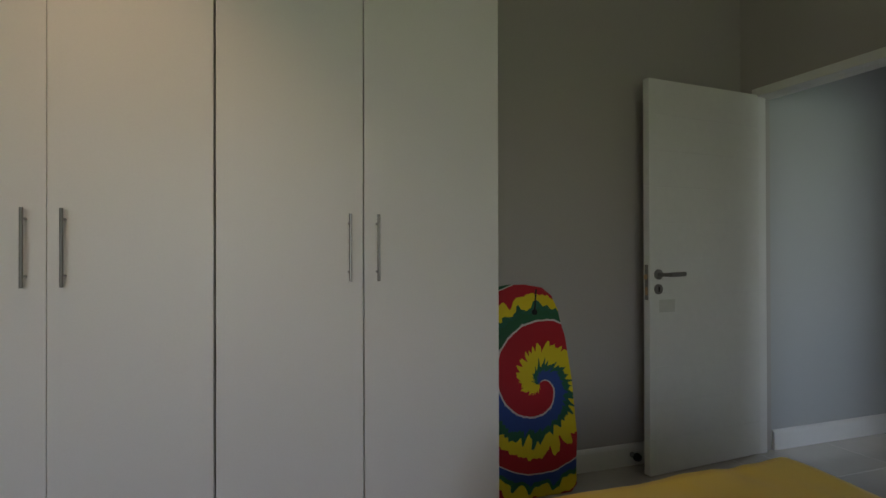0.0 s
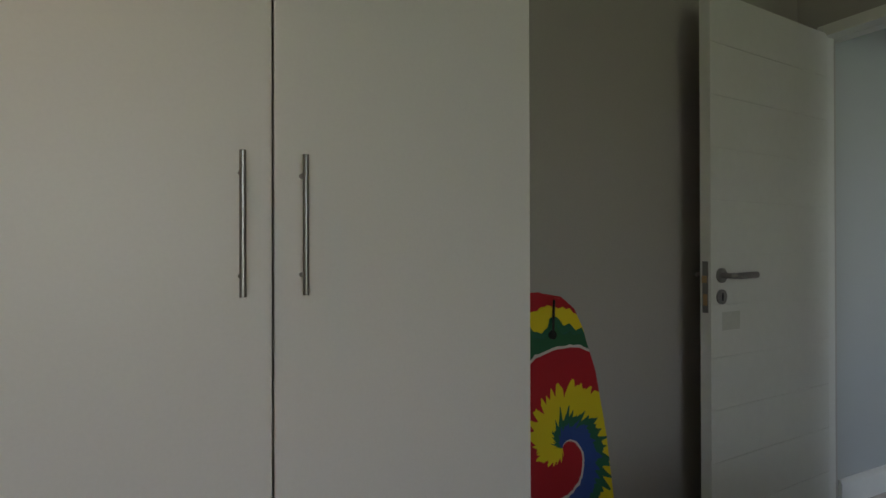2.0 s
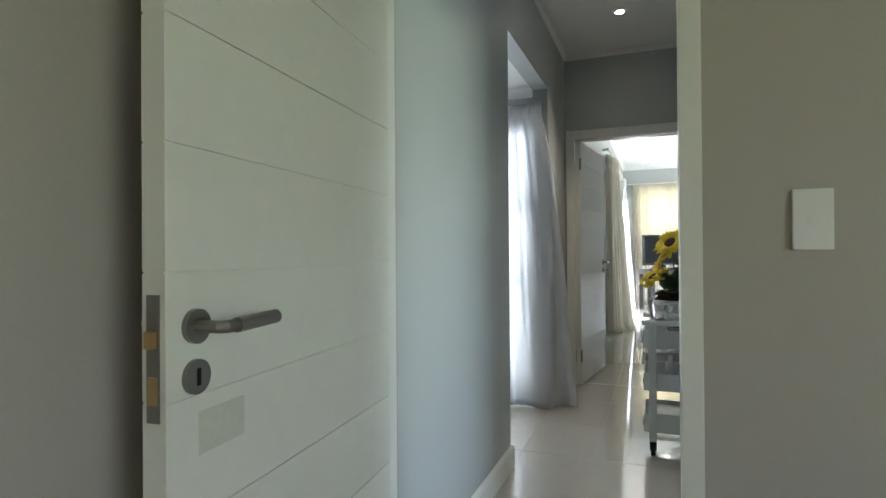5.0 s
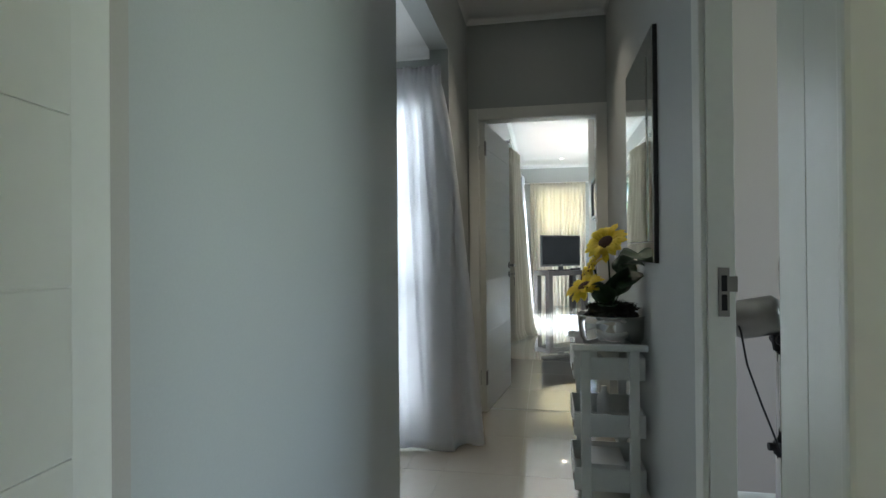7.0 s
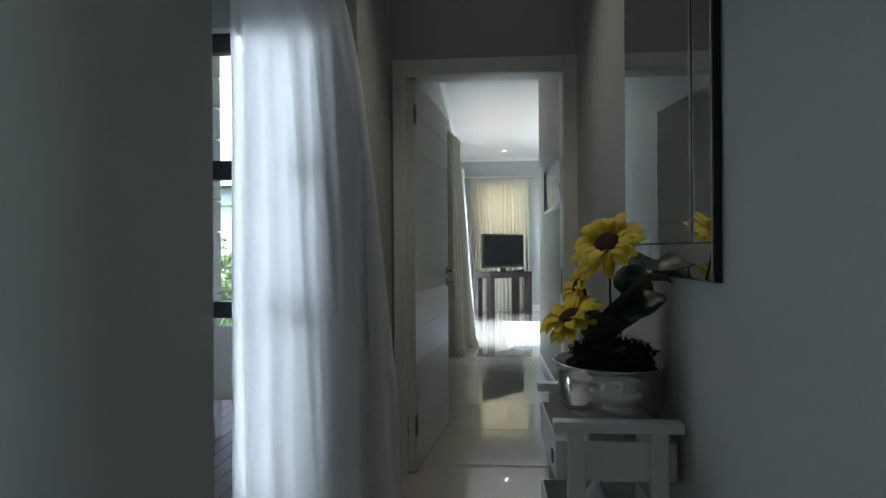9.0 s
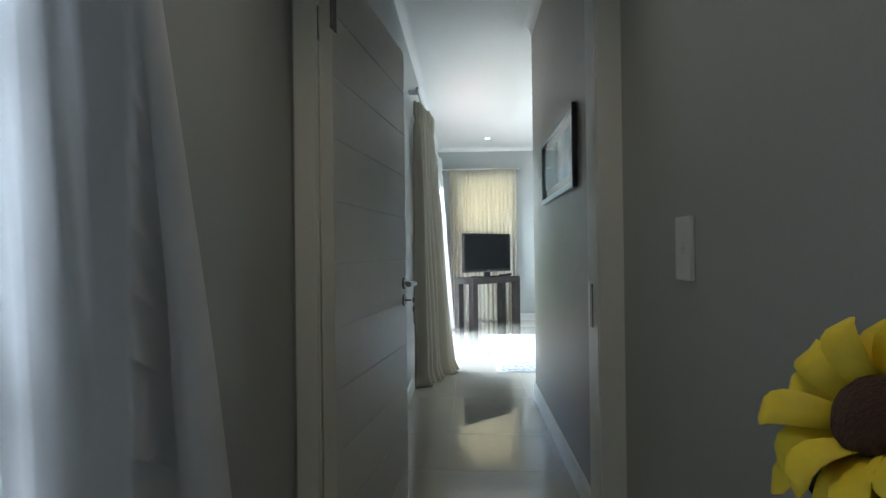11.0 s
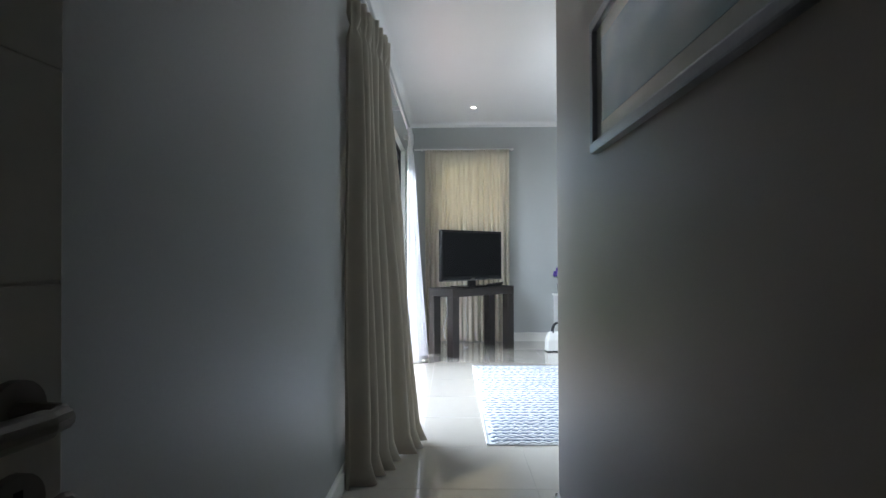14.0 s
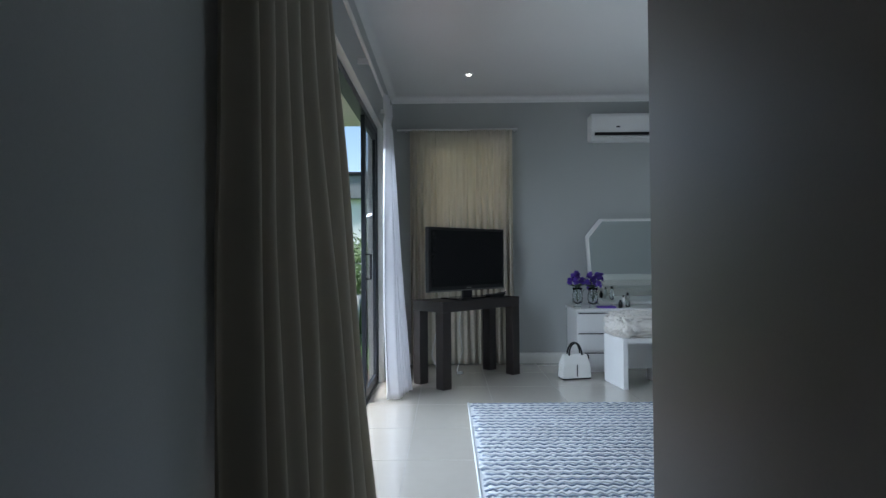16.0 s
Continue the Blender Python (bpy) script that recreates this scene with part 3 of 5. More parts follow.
def board_paint():
    """Tie-dye: a two-armed spiral of red, yellow, green and blue with jagged edges."""
    m = bpy.data.materials.new("tie_dye_foam")
    m.use_nodes = True
    n, link = m.node_tree.nodes, m.node_tree.links.new
    b = n["Principled BSDF"]
    b.inputs["Roughness"].default_value = 0.55
    co, sep = n.new("ShaderNodeTexCoord"), n.new("ShaderNodeSeparateXYZ")
    link(co.outputs["Object"], sep.inputs[0])

    def math_node(op, a, c=None, d=None):
        k = n.new("ShaderNodeMath")
        k.operation = op
        for i, v in enumerate((a, c, d)):
            if v is None:
                continue
            if isinstance(v, (int, float)):
                k.inputs[i].default_value = v
            else:
                link(v, k.inputs[i])
        return k.outputs[0]

    x = math_node("SUBTRACT", sep.outputs["X"], 0.085)
    z = math_node("SUBTRACT", sep.outputs["Z"], 0.49)
    angle = math_node("ARCTAN2", z, x)
    radius = math_node("SQRT", math_node("ADD", math_node("MULTIPLY", x, x), math_node("MULTIPLY", z, z)))
    jag = n.new("ShaderNodeTexNoise")
    jag.noise_dimensions = "2D"
    jag.inputs["Scale"].default_value, jag.inputs["Detail"].default_value = 1.0, 1.0
    vec = n.new("ShaderNodeCombineXYZ")
    link(math_node("MULTIPLY", angle, 7.5), vec.inputs[0])
    link(math_node("MULTIPLY", radius, 6.0), vec.inputs[1])
    link(vec.outputs[0], jag.inputs["Vector"])
    ragged = math_node("MULTIPLY", math_node("SUBTRACT", jag.outputs[0], 0.5), 0.25)
    turn = math_node("DIVIDE", angle, 2 * math.pi)
    swirl = math_node("ADD", math_node("ADD", math_node("MULTIPLY", radius, 3.3), math_node("MULTIPLY", math_node("MAXIMUM", math_node("SUBTRACT", radius, 0.31), 0.0), 2.2)), math_node("ADD", turn, 0.79))
    near_yellow = math_node("ABSOLUTE", math_node("SUBTRACT", math_node("FRACT", swirl), 0.44))
    fringe = math_node("MAXIMUM", math_node("SUBTRACT", 1.0, math_node("MULTIPLY", near_yellow, 2.1)), 0.06)
    spikes = math_node("MULTIPLY", math_node("MULTIPLY", ragged, fringe), math_node("MULTIPLY_ADD", radius, 4.0, 1.1))
    arms = math_node("FRACT", math_node("ADD", swirl, spikes))
    ramp = n.new("ShaderNodeValToRGB")
    ramp.color_ramp.interpolation = "CONSTANT"
    stops = [(0.0, (0.02, 0.06, 0.26)), (0.19, (0.012, 0.11, 0.055)), (0.31, (0.72, 0.56, 0.012)), (0.60, (0.42, 0.008, 0.016)), (0.97, (0.6, 0.55, 0.5))]
    el = ramp.color_ramp.elements
    while len(el) < len(stops):
        el.new(0.5)
    for e, (p, c) in zip(el, stops):
        e.position, e.color = p, (*c, 1)
    link(arms, ramp.inputs[0])
    upper = math_node("GREATER_THAN", math_node("ADD", z, math_node("MULTIPLY", ragged, 0.3)), 0.15)
    dye = math_node("MULTIPLY", upper, math_node("LESS_THAN", arms, 0.19))
    swap = n.new("ShaderNodeMix")
    swap.data_type = "RGBA"
    link(dye, swap.inputs[0])
    link(ramp.outputs[0], swap.inputs[6])
    swap.inputs[7].default_value = (0.012, 0.10, 0.04, 1)
    link(swap.outputs[2], b.inputs["Base Color"])
    grain = n.new("ShaderNodeTexNoise")
    grain.inputs["Scale"].default_value = 350
    bp = n.new("ShaderNodeBump")
    bp.inputs["Strength"].default_value, bp.inputs["Distance"].default_value = 0.2, 0.001
    link(grain.outputs[0], bp.inputs["Height"])
    link(bp.outputs[0], b.inputs["Normal"])
    return m


half = [(0.21, 0.0), (0.245, 0.03), (0.262, 0.25), (0.258, 0.5), (0.24, 0.7), (0.218, 0.83), (0.19, 0.895), (0.14, 0.935), (0.05, 0.95)]
bm = bmesh.new()
slab(bm, half + [(-x, z) for x, z in reversed(half)], 0.052)
bmesh.ops.bevel(bm, geom=[e for e in bm.edges if abs(e.verts[0].co.y - e.verts[1].co.y) < 1e-6], offset=0.012, segments=3, affect="EDGES")
deck_part = part("deck", bm, board_paint(), board, "tie-dye foam deck")
bm = bmesh.new()
disc_y(bm, (0.085, 0.002, 0.82), 0.014, -0.008)
tube(bm, [(0.085, -0.006, 0.82), (0.09, -0.010, 0.87), (0.10, -0.008, 0.925)], 0.004, 8)
part("leash_plug", bm, BLACK, board)

# ---- bed with its yellow cover ----
bed = thing("bed", "single bed under a bright yellow cover", "bed")
bm = cube((0.60, -0.85, 0.28), (1.43, 1.17, 0.535), 0.04)
part("mattress", bm, WHITE_BEDDING, bed)
part("base", cube((0.62, -0.83, 0.08), (1.41, 1.15, 0.278), 0.01), WARM_WALL, bed)
for x in (0.66, 1.36):
    for y in (-0.78, 1.10):
        bm = bmesh.new()
        tube(bm, [(x, y, 0), (x, y, 0.08)], 0.025, 12)
        part("leg", bm, BLACK, bed)
bm = bmesh.new()
N = 46
grid = {}
for i in range(N + 1):
    for j in range(2 * N + 1):
        u, v = i / N, j / (2 * N)
        x, y = 0.575 + 0.88 * u, -0.85 + 2.045 * v
        edge = min(u * 0.88, (1 - u) * 0.88, (1 - v) * 2.045)
        z = 0.57 - 0.10 * max(0, 1 - edge / 0.045) ** 2 + 0.008 * noise.noise((x * 5, y * 5, 0)) + 0.004 * noise.noise((x * 16, y * 9, 3))
        grid[i, j] = bm.verts.new((x, y, z))
for i in range(N):
    for j in range(2 * N):
        bm.faces.new((grid[i, j], grid[i + 1, j], grid[i + 1, j + 1], grid[i, j + 1]))
cover = part("cover", bm, YELLOW_CLOTH, bed, "bright yellow quilted cover", True)
sol = cover.modifiers.new("thick", "SOLIDIFY")
sol.thickness = 0.02


# ---- curtains ----
def curtain(name, run, z0, z1, folds, depth, mat, label, spill=0.0, lean=(0, 0), bulge=0.0, group="", pinch=0.55, heading=0.09, seed=1, gather=1.0, sweep=1.3, corner=None, wall=None):
    """A pleated curtain along a line on plan; the folds widen towards the hem, and lean shifts the hem."""
    (ax, ay), (bx, by) = run
    d = Vector((bx - ax, by - ay, 0))
    length = d.length
    d.normalize()
    side = Vector((-d.y, d.x, 0))
    ob = thing(name, label, "curtain", group)
    bm = bmesh.new()
    cols, rows = folds * 14, 44
    rnd = random.Random(seed)
    phase = [rnd.uniform(-0.9, 0.9) for _ in range(folds + 2)]
    size = [rnd.uniform(0.3, 1.45) for _ in range(folds + 2)]
    vs = []
    for r in range(rows + 1):
        v = r / rows
        z = z1 - (z1 - z0) * v
        line = []
        for c in range(cols + 1):
            u = c / cols
            k = u * folds
            i = int(k)
            fr = k - i
            ph = phase[i] * (1 - fr) + phase[i + 1] * fr
            sz = size[i] * (1 - fr) + size[i + 1] * fr
            wave = math.sin(2 * math.pi * k + ph * (0.3 + v) + 0.5 * math.sin(3 * v + ph))
            amp = depth * sz * (pinch + (1 - pinch) * min(1, v * 1.6))
            if z > z1 - heading:
                amp *= 0.7
                wave += 0.8 * math.sin(2 * math.pi * k * 3)
            elif z > z1 - heading - 0.09:
                amp *= 0.4
            w = wave * amp + depth * 0.8 * noise.noise((u * 5, v * 2.2, seed))
            s = u * length * gather ** (1 - v)
            hem = max(0, v - 0.05) ** sweep
            shift = Vector((lean[0], lean[1], 0)) * hem * (u if bulge == 0 else u ** bulge)
            p = Vector((ax, ay, z)) + d * s + side * w + shift
            if v > 0.96 and spill:
                p += side * spill * (v - 0.96) / 0.04 * wave * 0.3
            if corner and p.y > corner[1]:
                p.x = min(p.x, corner[0])
            if wall:
                p.y = min(p.y, wall)
            p.z += 0.006 * math.sin(k * 2.2 + seed) * v
            line.append(bm.verts.new(p))
        vs.append(line)
    for r in range(rows):
        for c in range(cols):
            bm.faces.new((vs[r][c], vs[r][c + 1], vs[r + 1][c + 1], vs[r + 1][c]))
    body = part("cloth", bm, mat, ob, "", True)
    s = body.modifiers.new("thick", "SOLIDIFY")
    s.thickness = 0.0025
    return ob


curtain("hall_curtain", ((5.285, 3.0 - 0.12), (5.285, 2.435)), 0.012, 2.205, 5, 0.032, WHITE_CLOTH, "long white voile curtain drawn aside from a glazed door", lean=(0.17, -0.22), bulge=1.3, seed=3, sweep=0.7, corner=(5.318, 2.385))
curtain("linen_curtain", ((9.22, 2.30), (9.97, 2.185)), 0.006, 2.47, 7, 0.045, LINEN, "heavy natural linen curtain beside the sliding door", lean=(0.0, -0.19), bulge=1.0, seed=5, heading=0.12, gather=0.94, spill=0.12, wall=2.342)
curtain("white_curtain", ((12.36, 2.26), (12.92, 2.26)), 0.012, 2.52, 6, 0.04, WHITE_CLOTH, "white curtain bunched at the end of the sliding door", lean=(-0.12, -0.17), bulge=0.5, seed=8, heading=0.12, gather=0.75)
curtain("cream_curtain", ((13.87, 2.16), (13.87, 1.04)), 0.012, 2.56, 16, 0.036, CREAM, "cream curtain drawn across the far window", seed=11, heading=0.1)
rail = thing("curtain_rail", "white curtain rail above the sliding door", "curtain rail")
bm = bmesh.new()
tube(bm, [(9.0, 2.275, 2.51), (13.1, 2.275, 2.51)], 0.012, 12)
part("pole", bm, WHITE_PLASTIC, rail)
for x in (9.15, 10.4, 11.6, 12.9):
    part("bracket", cube((x - 0.012, 2.27, 2.50), (x + 0.012, PN, 2.535), 0.003), WHITE_PLASTIC, rail)
rail = thing("curtain_rail", "white curtain rail above the far window", "curtain rail")
bm = bmesh.new()
tube(bm, [(13.87, 0.98, 2.565), (13.87, 2.3, 2.565)], 0.011, 12)
part("pole", bm, WHITE_PLASTIC, rail)
for y in (1.0, 2.2):
    part("bracket", cube((13.865, y - 0.012, 2.555), (FAR, y + 0.012, 2.58), 0.003), WHITE_PLASTIC, rail)


# ---- glazing ----
def glazed(name, label, pieces, panes, mat=ALU):
    ob = tagged(new(name), label, "glazed door", kind="structure")
    for lo, hi in pieces:
        part("frame_bar", cube(lo, hi, 0.003), mat, ob)
    for lo, hi in panes:
        g = part("pane", cube(lo, hi), PANE, ob)
        g.visible_shadow = False
    return ob


LX = 5.40
bars = [((LX - 0.02, 2.53, z0), (LX + 0.03, 3.55, z1)) for z0, z1 in ((0.0, 0.05), (0.90, 0.965), (1.455, 1.53), (1.965, 2.04))]
bars += [((LX - 0.022, y, 0.05), (LX + 0.032, y + 0.05, 1.965)) for y in (2.53, 3.5)]
glazed("window_1", "charcoal aluminium glazed door with three cross bars", bars, [((LX + 0.003, 2.58, a), (LX + 0.008, 3.5, b)) for a, b in ((0.05, 0.9), (0.965, 1.455), (1.53, 1.965))])
SY = PN + 0.05
setting("trim_slider_reveal", [((SLIDE[0], PN - 0.001, 2.392), (SLIDE[1], SY - 0.001, 2.3995)), ((SLIDE[1] - 0.008, PN - 0.001, 0), (SLIDE[1] - 0.0005, SY - 0.001, 2.392))], TRIM, "white painted reveal of the sliding door", "door reveal")
outer = [((SLIDE[0], SY, 0.0), (SLIDE[1], SY + 0.09, 0.025)), ((SLIDE[0], SY, 2.34), (SLIDE[1], SY + 0.09, 2.40)), ((SLIDE[0], SY, 0.025), (SLIDE[0] + 0.05, SY + 0.09, 2.34)), ((SLIDE[1] - 0.05, SY, 0.025), (SLIDE[1], SY + 0.09, 2.34))]
glazed("window_2", "charcoal aluminium frame of the sliding door, open", outer, [])
for nm, a, b, y in (("sliding_panel", 12.30, 13.0, SY + 0.008),):
    pn = [((a, y, 0.03), (a + 0.075, y + 0.035, 2.335)), ((b - 0.06, y, 0.03), (b, y + 0.035, 2.335)), ((a + 0.075, y, 0.03), (b - 0.06, y + 0.035, 0.10)), ((a + 0.075, y, 2.265), (b - 0.06, y + 0.035, 2.335))]
    ob = glazed("window_3", "charcoal aluminium glazed sliding panel pushed open", pn, [((a + 0.07, y + 0.014, 0.09), (b - 0.055, y + 0.02, 2.27))])
bm = bmesh.new()
tube(bm, [(12.34, SY + 0.008, 1.0), (12.34, SY - 0.03, 1.0), (12.34, SY - 0.03, 1.2), (12.34, SY + 0.008, 1.2)], 0.009, 8)
part("pull_handle", bm, BLACK, ob)
glazed("window_4", "white framed window behind the cream curtain", [((FAR + 0.03, 1.1, z), (FAR + 0.08, 2.0, z + 0.04)) for z in (1.5, 2.36)] + [((FAR + 0.03, y, 1.54), (FAR + 0.08, y + 0.04, 2.36)) for y in (1.1, 1.53, 1.96)], [], TRIM)


# ---- ceiling lamps ----
def downlight(x, y, top):
    ob = thing("downlight", "small round recessed ceiling light, switched on", "ceiling light", "downlights", pose(x, y, top))
    bm = bmesh.new()
    lathe(bm, [(0.028, -0.001), (0.03, -0.006), (0.043, -0.006), (0.046, 0.0)], 28)
    part("ring", bm, WHITE_PLASTIC, ob)
    bm = bmesh.new()
    tube(bm, [(0, 0, -0.003), (0, 0, 0.0)], 0.027, 24)
    part("lens", bm, LAMP_GLOW, ob, "glowing lens")


downlight(5.35, 1.9, TOP)
downlight(13.2, 1.535, TOPM)
downlight(-0.45, 1.45, TOP)

# ---- hall: mirror, cart, flowers ----
mir = thing("wall_mirror", "tall wall mirror with a wide silver edge", "mirror")
MX0, MX1, MZ0, MZ1 = 4.392, 5.07, 1.096, 2.0
part("backing", cube((MX0, HS + 0.0005, MZ0), (MX1, HS + 0.016, MZ1)), DARK_FRAME, mir)
part("glass", cube((MX0 + 0.105, HS + 0.016, MZ0 + 0.085), (MX1 - 0.105, HS + 0.026, MZ1 - 0.085), 0.004), MIRROR, mir)
for lo, hi in (((MX0 + 0.002, MZ0 + 0.002), (MX1 - 0.002, MZ0 + 0.081)), ((MX0 + 0.002, MZ1 - 0.081), (MX1 - 0.002, MZ1 - 0.002)), ((MX0 + 0.002, MZ0 + 0.083), (MX0 + 0.101, MZ1 - 0.083)), ((MX1 - 0.101, MZ0 + 0.083), (MX1 - 0.002, MZ1 - 0.083))):
    part("border_strip", cube((lo[0], HS + 0.016, lo[1]), (hi[0], HS + 0.021, hi[1]), 0.002), MIRROR, mir)

cart = thing("utility_cart", "white three-tier utility cart on black castors", "cart")
CX0, CX1, CY0, CY1 = 4.59, 5.0, 1.468, 1.735
for x in (CX0 + 0.012, CX1 - 0.012):
    for y in (CY0 + 0.035, CY1 - 0.035):
        part("post", cube((x - 0.012, y - 0.02, 0.085), (x + 0.012, y + 0.02, 0.725), 0.004), CART, cart)
    part("top_rail", cube((x - 0.02, CY0 - 0.02, 0.725), (x + 0.02, CY1 + 0.02, 0.752), 0.008), CART, cart)
for z in (0.13, 0.36, 0.60):
    bm = bmesh.new()
    a, b, c, d, h = CX0 + 0.026, CX1 - 0.026, CY0 - 0.012, CY1 + 0.012, 0.095
    box(bm, (a, c, z), (b, d, z + 0.006))
    for lo, hi in (((a, c, z + 0.006), (b, c + 0.006, z + h)), ((a, d - 0.006, z + 0.006), (b, d, z + h)), ((a, c + 0.006, z + 0.006), (a + 0.006, d - 0.006, z + h)), ((b - 0.006, c + 0.006, z + 0.006), (b, d - 0.006, z + h))):
        box(bm, lo, hi)
    tray = part("tray", bm, CART, cart)
    for y in (c - 0.006, d + 0.0005):
        part("clip", cube((a + 0.03, y, z + 0.03), (a + 0.055, y + 0.0055, z + 0.06), 0.001), STEEL, tray)
for x in (CX0 + 0.03, CX1 - 0.03):
    for y in (CY0 + 0.035, CY1 - 0.035):
        bm = bmesh.new()
        disc_y(bm, (x, y - 0.012, 0.03), 0.03, 0.024, 20)
        w = part("castor", bm, BLACK, cart, "black rubber castor")
        bm = cube((x - 0.01, y - 0.018, 0.03), (x + 0.01, y - 0.0125, 0.085))
        box(bm, (x - 0.01, y + 0.0125, 0.03), (x + 0.01, y + 0.018, 0.085))
        box(bm, (x - 0.014, y - 0.018, 0.062), (x + 0.014, y + 0.018, 0.086))
        part("fork", bm, BLACK, w)
# things lying in the cart
can = tagged(mesh_object("spray_bottle", lathe(bmesh.new(), [(0.0, 0), (0.03, 0), (0.032, 0.006), (0.032, 0.10), (0.014, 0.125), (0.014, 0.15), (0.0, 0.15)], 20, (4.86, 1.60, 0.367)), WHITE_PLASTIC, True), "small grey-white bottle standing in the cart", "bottle")
packet = tagged(mesh_object("flat_box", cube((4.74, 1.52, 0.137), (4.97, 1.68, 0.20), 0.004), WHITE_PLASTIC), "flat white box in the bottom tray", "box")

bowl = thing("flower_bowl", "polished steel footed bowl of artificial sunflowers", "flower bowl", at=pose(4.80, 1.57, 0.6075))
bm = bmesh.new()
lathe(bm, [(0.0, 0.0), (0.066, 0.0), (0.070, 0.006), (0.060, 0.03), (0.058, 0.085), (0.075, 0.10), (0.115, 0.12), (0.131, 0.155), (0.136, 0.215), (0.138, 0.245), (0.146, 0.249), (0.146, 0.252), (0.136, 0.251), (0.132, 0.215), (0.126, 0.16), (0.108, 0.128), (0.0, 0.115)], 56)
bmesh.ops.scale(bm, vec=(1.09, 1.09, 1.0), verts=bm.verts[:])
part("bowl", bm, CHROME, bowl, "polished steel bowl", True)
bm = bmesh.new()
bmesh.ops.create_icosphere(bm, subdivisions=4, radius=1)
for v in bm.verts:
    q = 1 + 0.16 * noise.noise(v.co * 3.1) + 0.14 * noise.noise(v.co * 9)
    v.co = Vector((v.co.x * 0.112 * q, v.co.y * 0.112 * q, 0.235 + v.co.z * 0.06 * q))
part("moss", bm, SOIL, bowl, "dark dried moss")
bm = bmesh.new()
rnd = random.Random(4)
for i in range(420):
    a, r = rnd.uniform(0, 6.283), 0.115 * math.sqrt(rnd.random())
    p = Vector((r * math.cos(a), r * math.sin(a), 0.27 + 0.022 * (1 - (r / 0.115) ** 2)))
    q = p + Vector((rnd.uniform(-0.02, 0.02), rnd.uniform(-0.02, 0.02), rnd.uniform(0.0, 0.03)))
    tube(bm, [p, (p + q) / 2 + Vector((0, 0, 0.006)), q], [0.0022, 0.002, 0.0008], 4)
tagged(part("moss_fringe", bm, SOIL, bowl), kind="stuff")


def leaf_blade(bm, m, length, width, curl):
    """A heart-shaped, folded leaf along local x."""
    rows = []
    for i in range(9):
        u = i / 8
        w = width * (math.sin(math.pi * min(1, u ** 0.62)) ** 0.8) * (1 - 0.15 * u)
        z = -curl * u * u
        rows.append([bm.verts.new(m @ Vector((length * u, s * w, z + 0.25 * abs(s) * w + 0.004 * math.sin(9 * u + s)))) for s in (-0.5, -0.25, 0, 0.25, 0.5)])
    for r, q in zip(rows, rows[1:]):
        for k in range(4):
            bm.faces.new((r[k], r[k + 1], q[k + 1], q[k]))


def petal(bm, m, length, width, lift):
    rows = []
    for i in range(7):
        u = i / 6
        w = width * (0.45 + 0.75 * math.sin(math.pi * min(1, 0.15 + 0.72 * u))) * (1 if u < 0.85 else (1 - u) / 0.15 * 0.85 + 0.12)
        z = lift * math.sin(u * 2.3) - 0.012 * u * u
        rows.append([bm.verts.new(m @ Vector((0.02 + length * u, s * w * 0.5, z - 0.2 * w * (1 - abs(s))))) for s in (-1, 0, 1)])
    for r, q in zip(rows, rows[1:]):
        for k in range(2):
            bm.faces.new((r[k], r[k + 1], q[k + 1], q[k]))


def sunflower(parent, at, facing, size, base, seed):
    rnd = random.Random(seed)
    m = Matrix.Translation(at) @ Vector(facing).to_track_quat("Z", "Y").to_matrix().to_4x4()
    stem = bmesh.new()
    a, b = Vector(base), Vector(at) - Vector(facing).normalized() * 0.012
    tube(stem, [a, a.lerp(b, 0.4) + Vector((0, 0, 0.02)), a.lerp(b, 0.8) + Vector((0, 0, 0.012)), b], [0.004, 0.0035, 0.0035, 0.006], 8)
    st = part("stem", stem, LEAF, parent, "thin green stem", True)
    for ring, count, scale, lift in ((0, 15, 1.0, 0.010), (1, 13, 0.84, 0.022)):
        for i in range(count):
            bm = bmesh.new()
            petal(bm, m @ pose(0, 0, 0.002 * ring, 0, rnd.uniform(-10, 8), 360 * (i + 0.5 * ring + rnd.uniform(-0.2, 0.2)) / count), size * scale * rnd.uniform(0.88, 1.08), size * 0.34, lift)
            p = part("petal", bm, PETAL, st, "", True)
            s = p.modifiers.new("thick", "SOLIDIFY")
            s.thickness = 0.0008
    bm = bmesh.new()
    bmesh.ops.create_icosphere(bm, subdivisions=3, radius=1)
    for v in bm.verts:
        q = 1 + 0.08 * noise.noise(v.co * 8)
        v.co = m @ Vector((v.co.x * size * 0.42 * q, v.co.y * size * 0.42 * q, v.co.z * 0.011 * q + 0.005))
    part("flower_centre", bm, SEED, st, "brown seed centre")


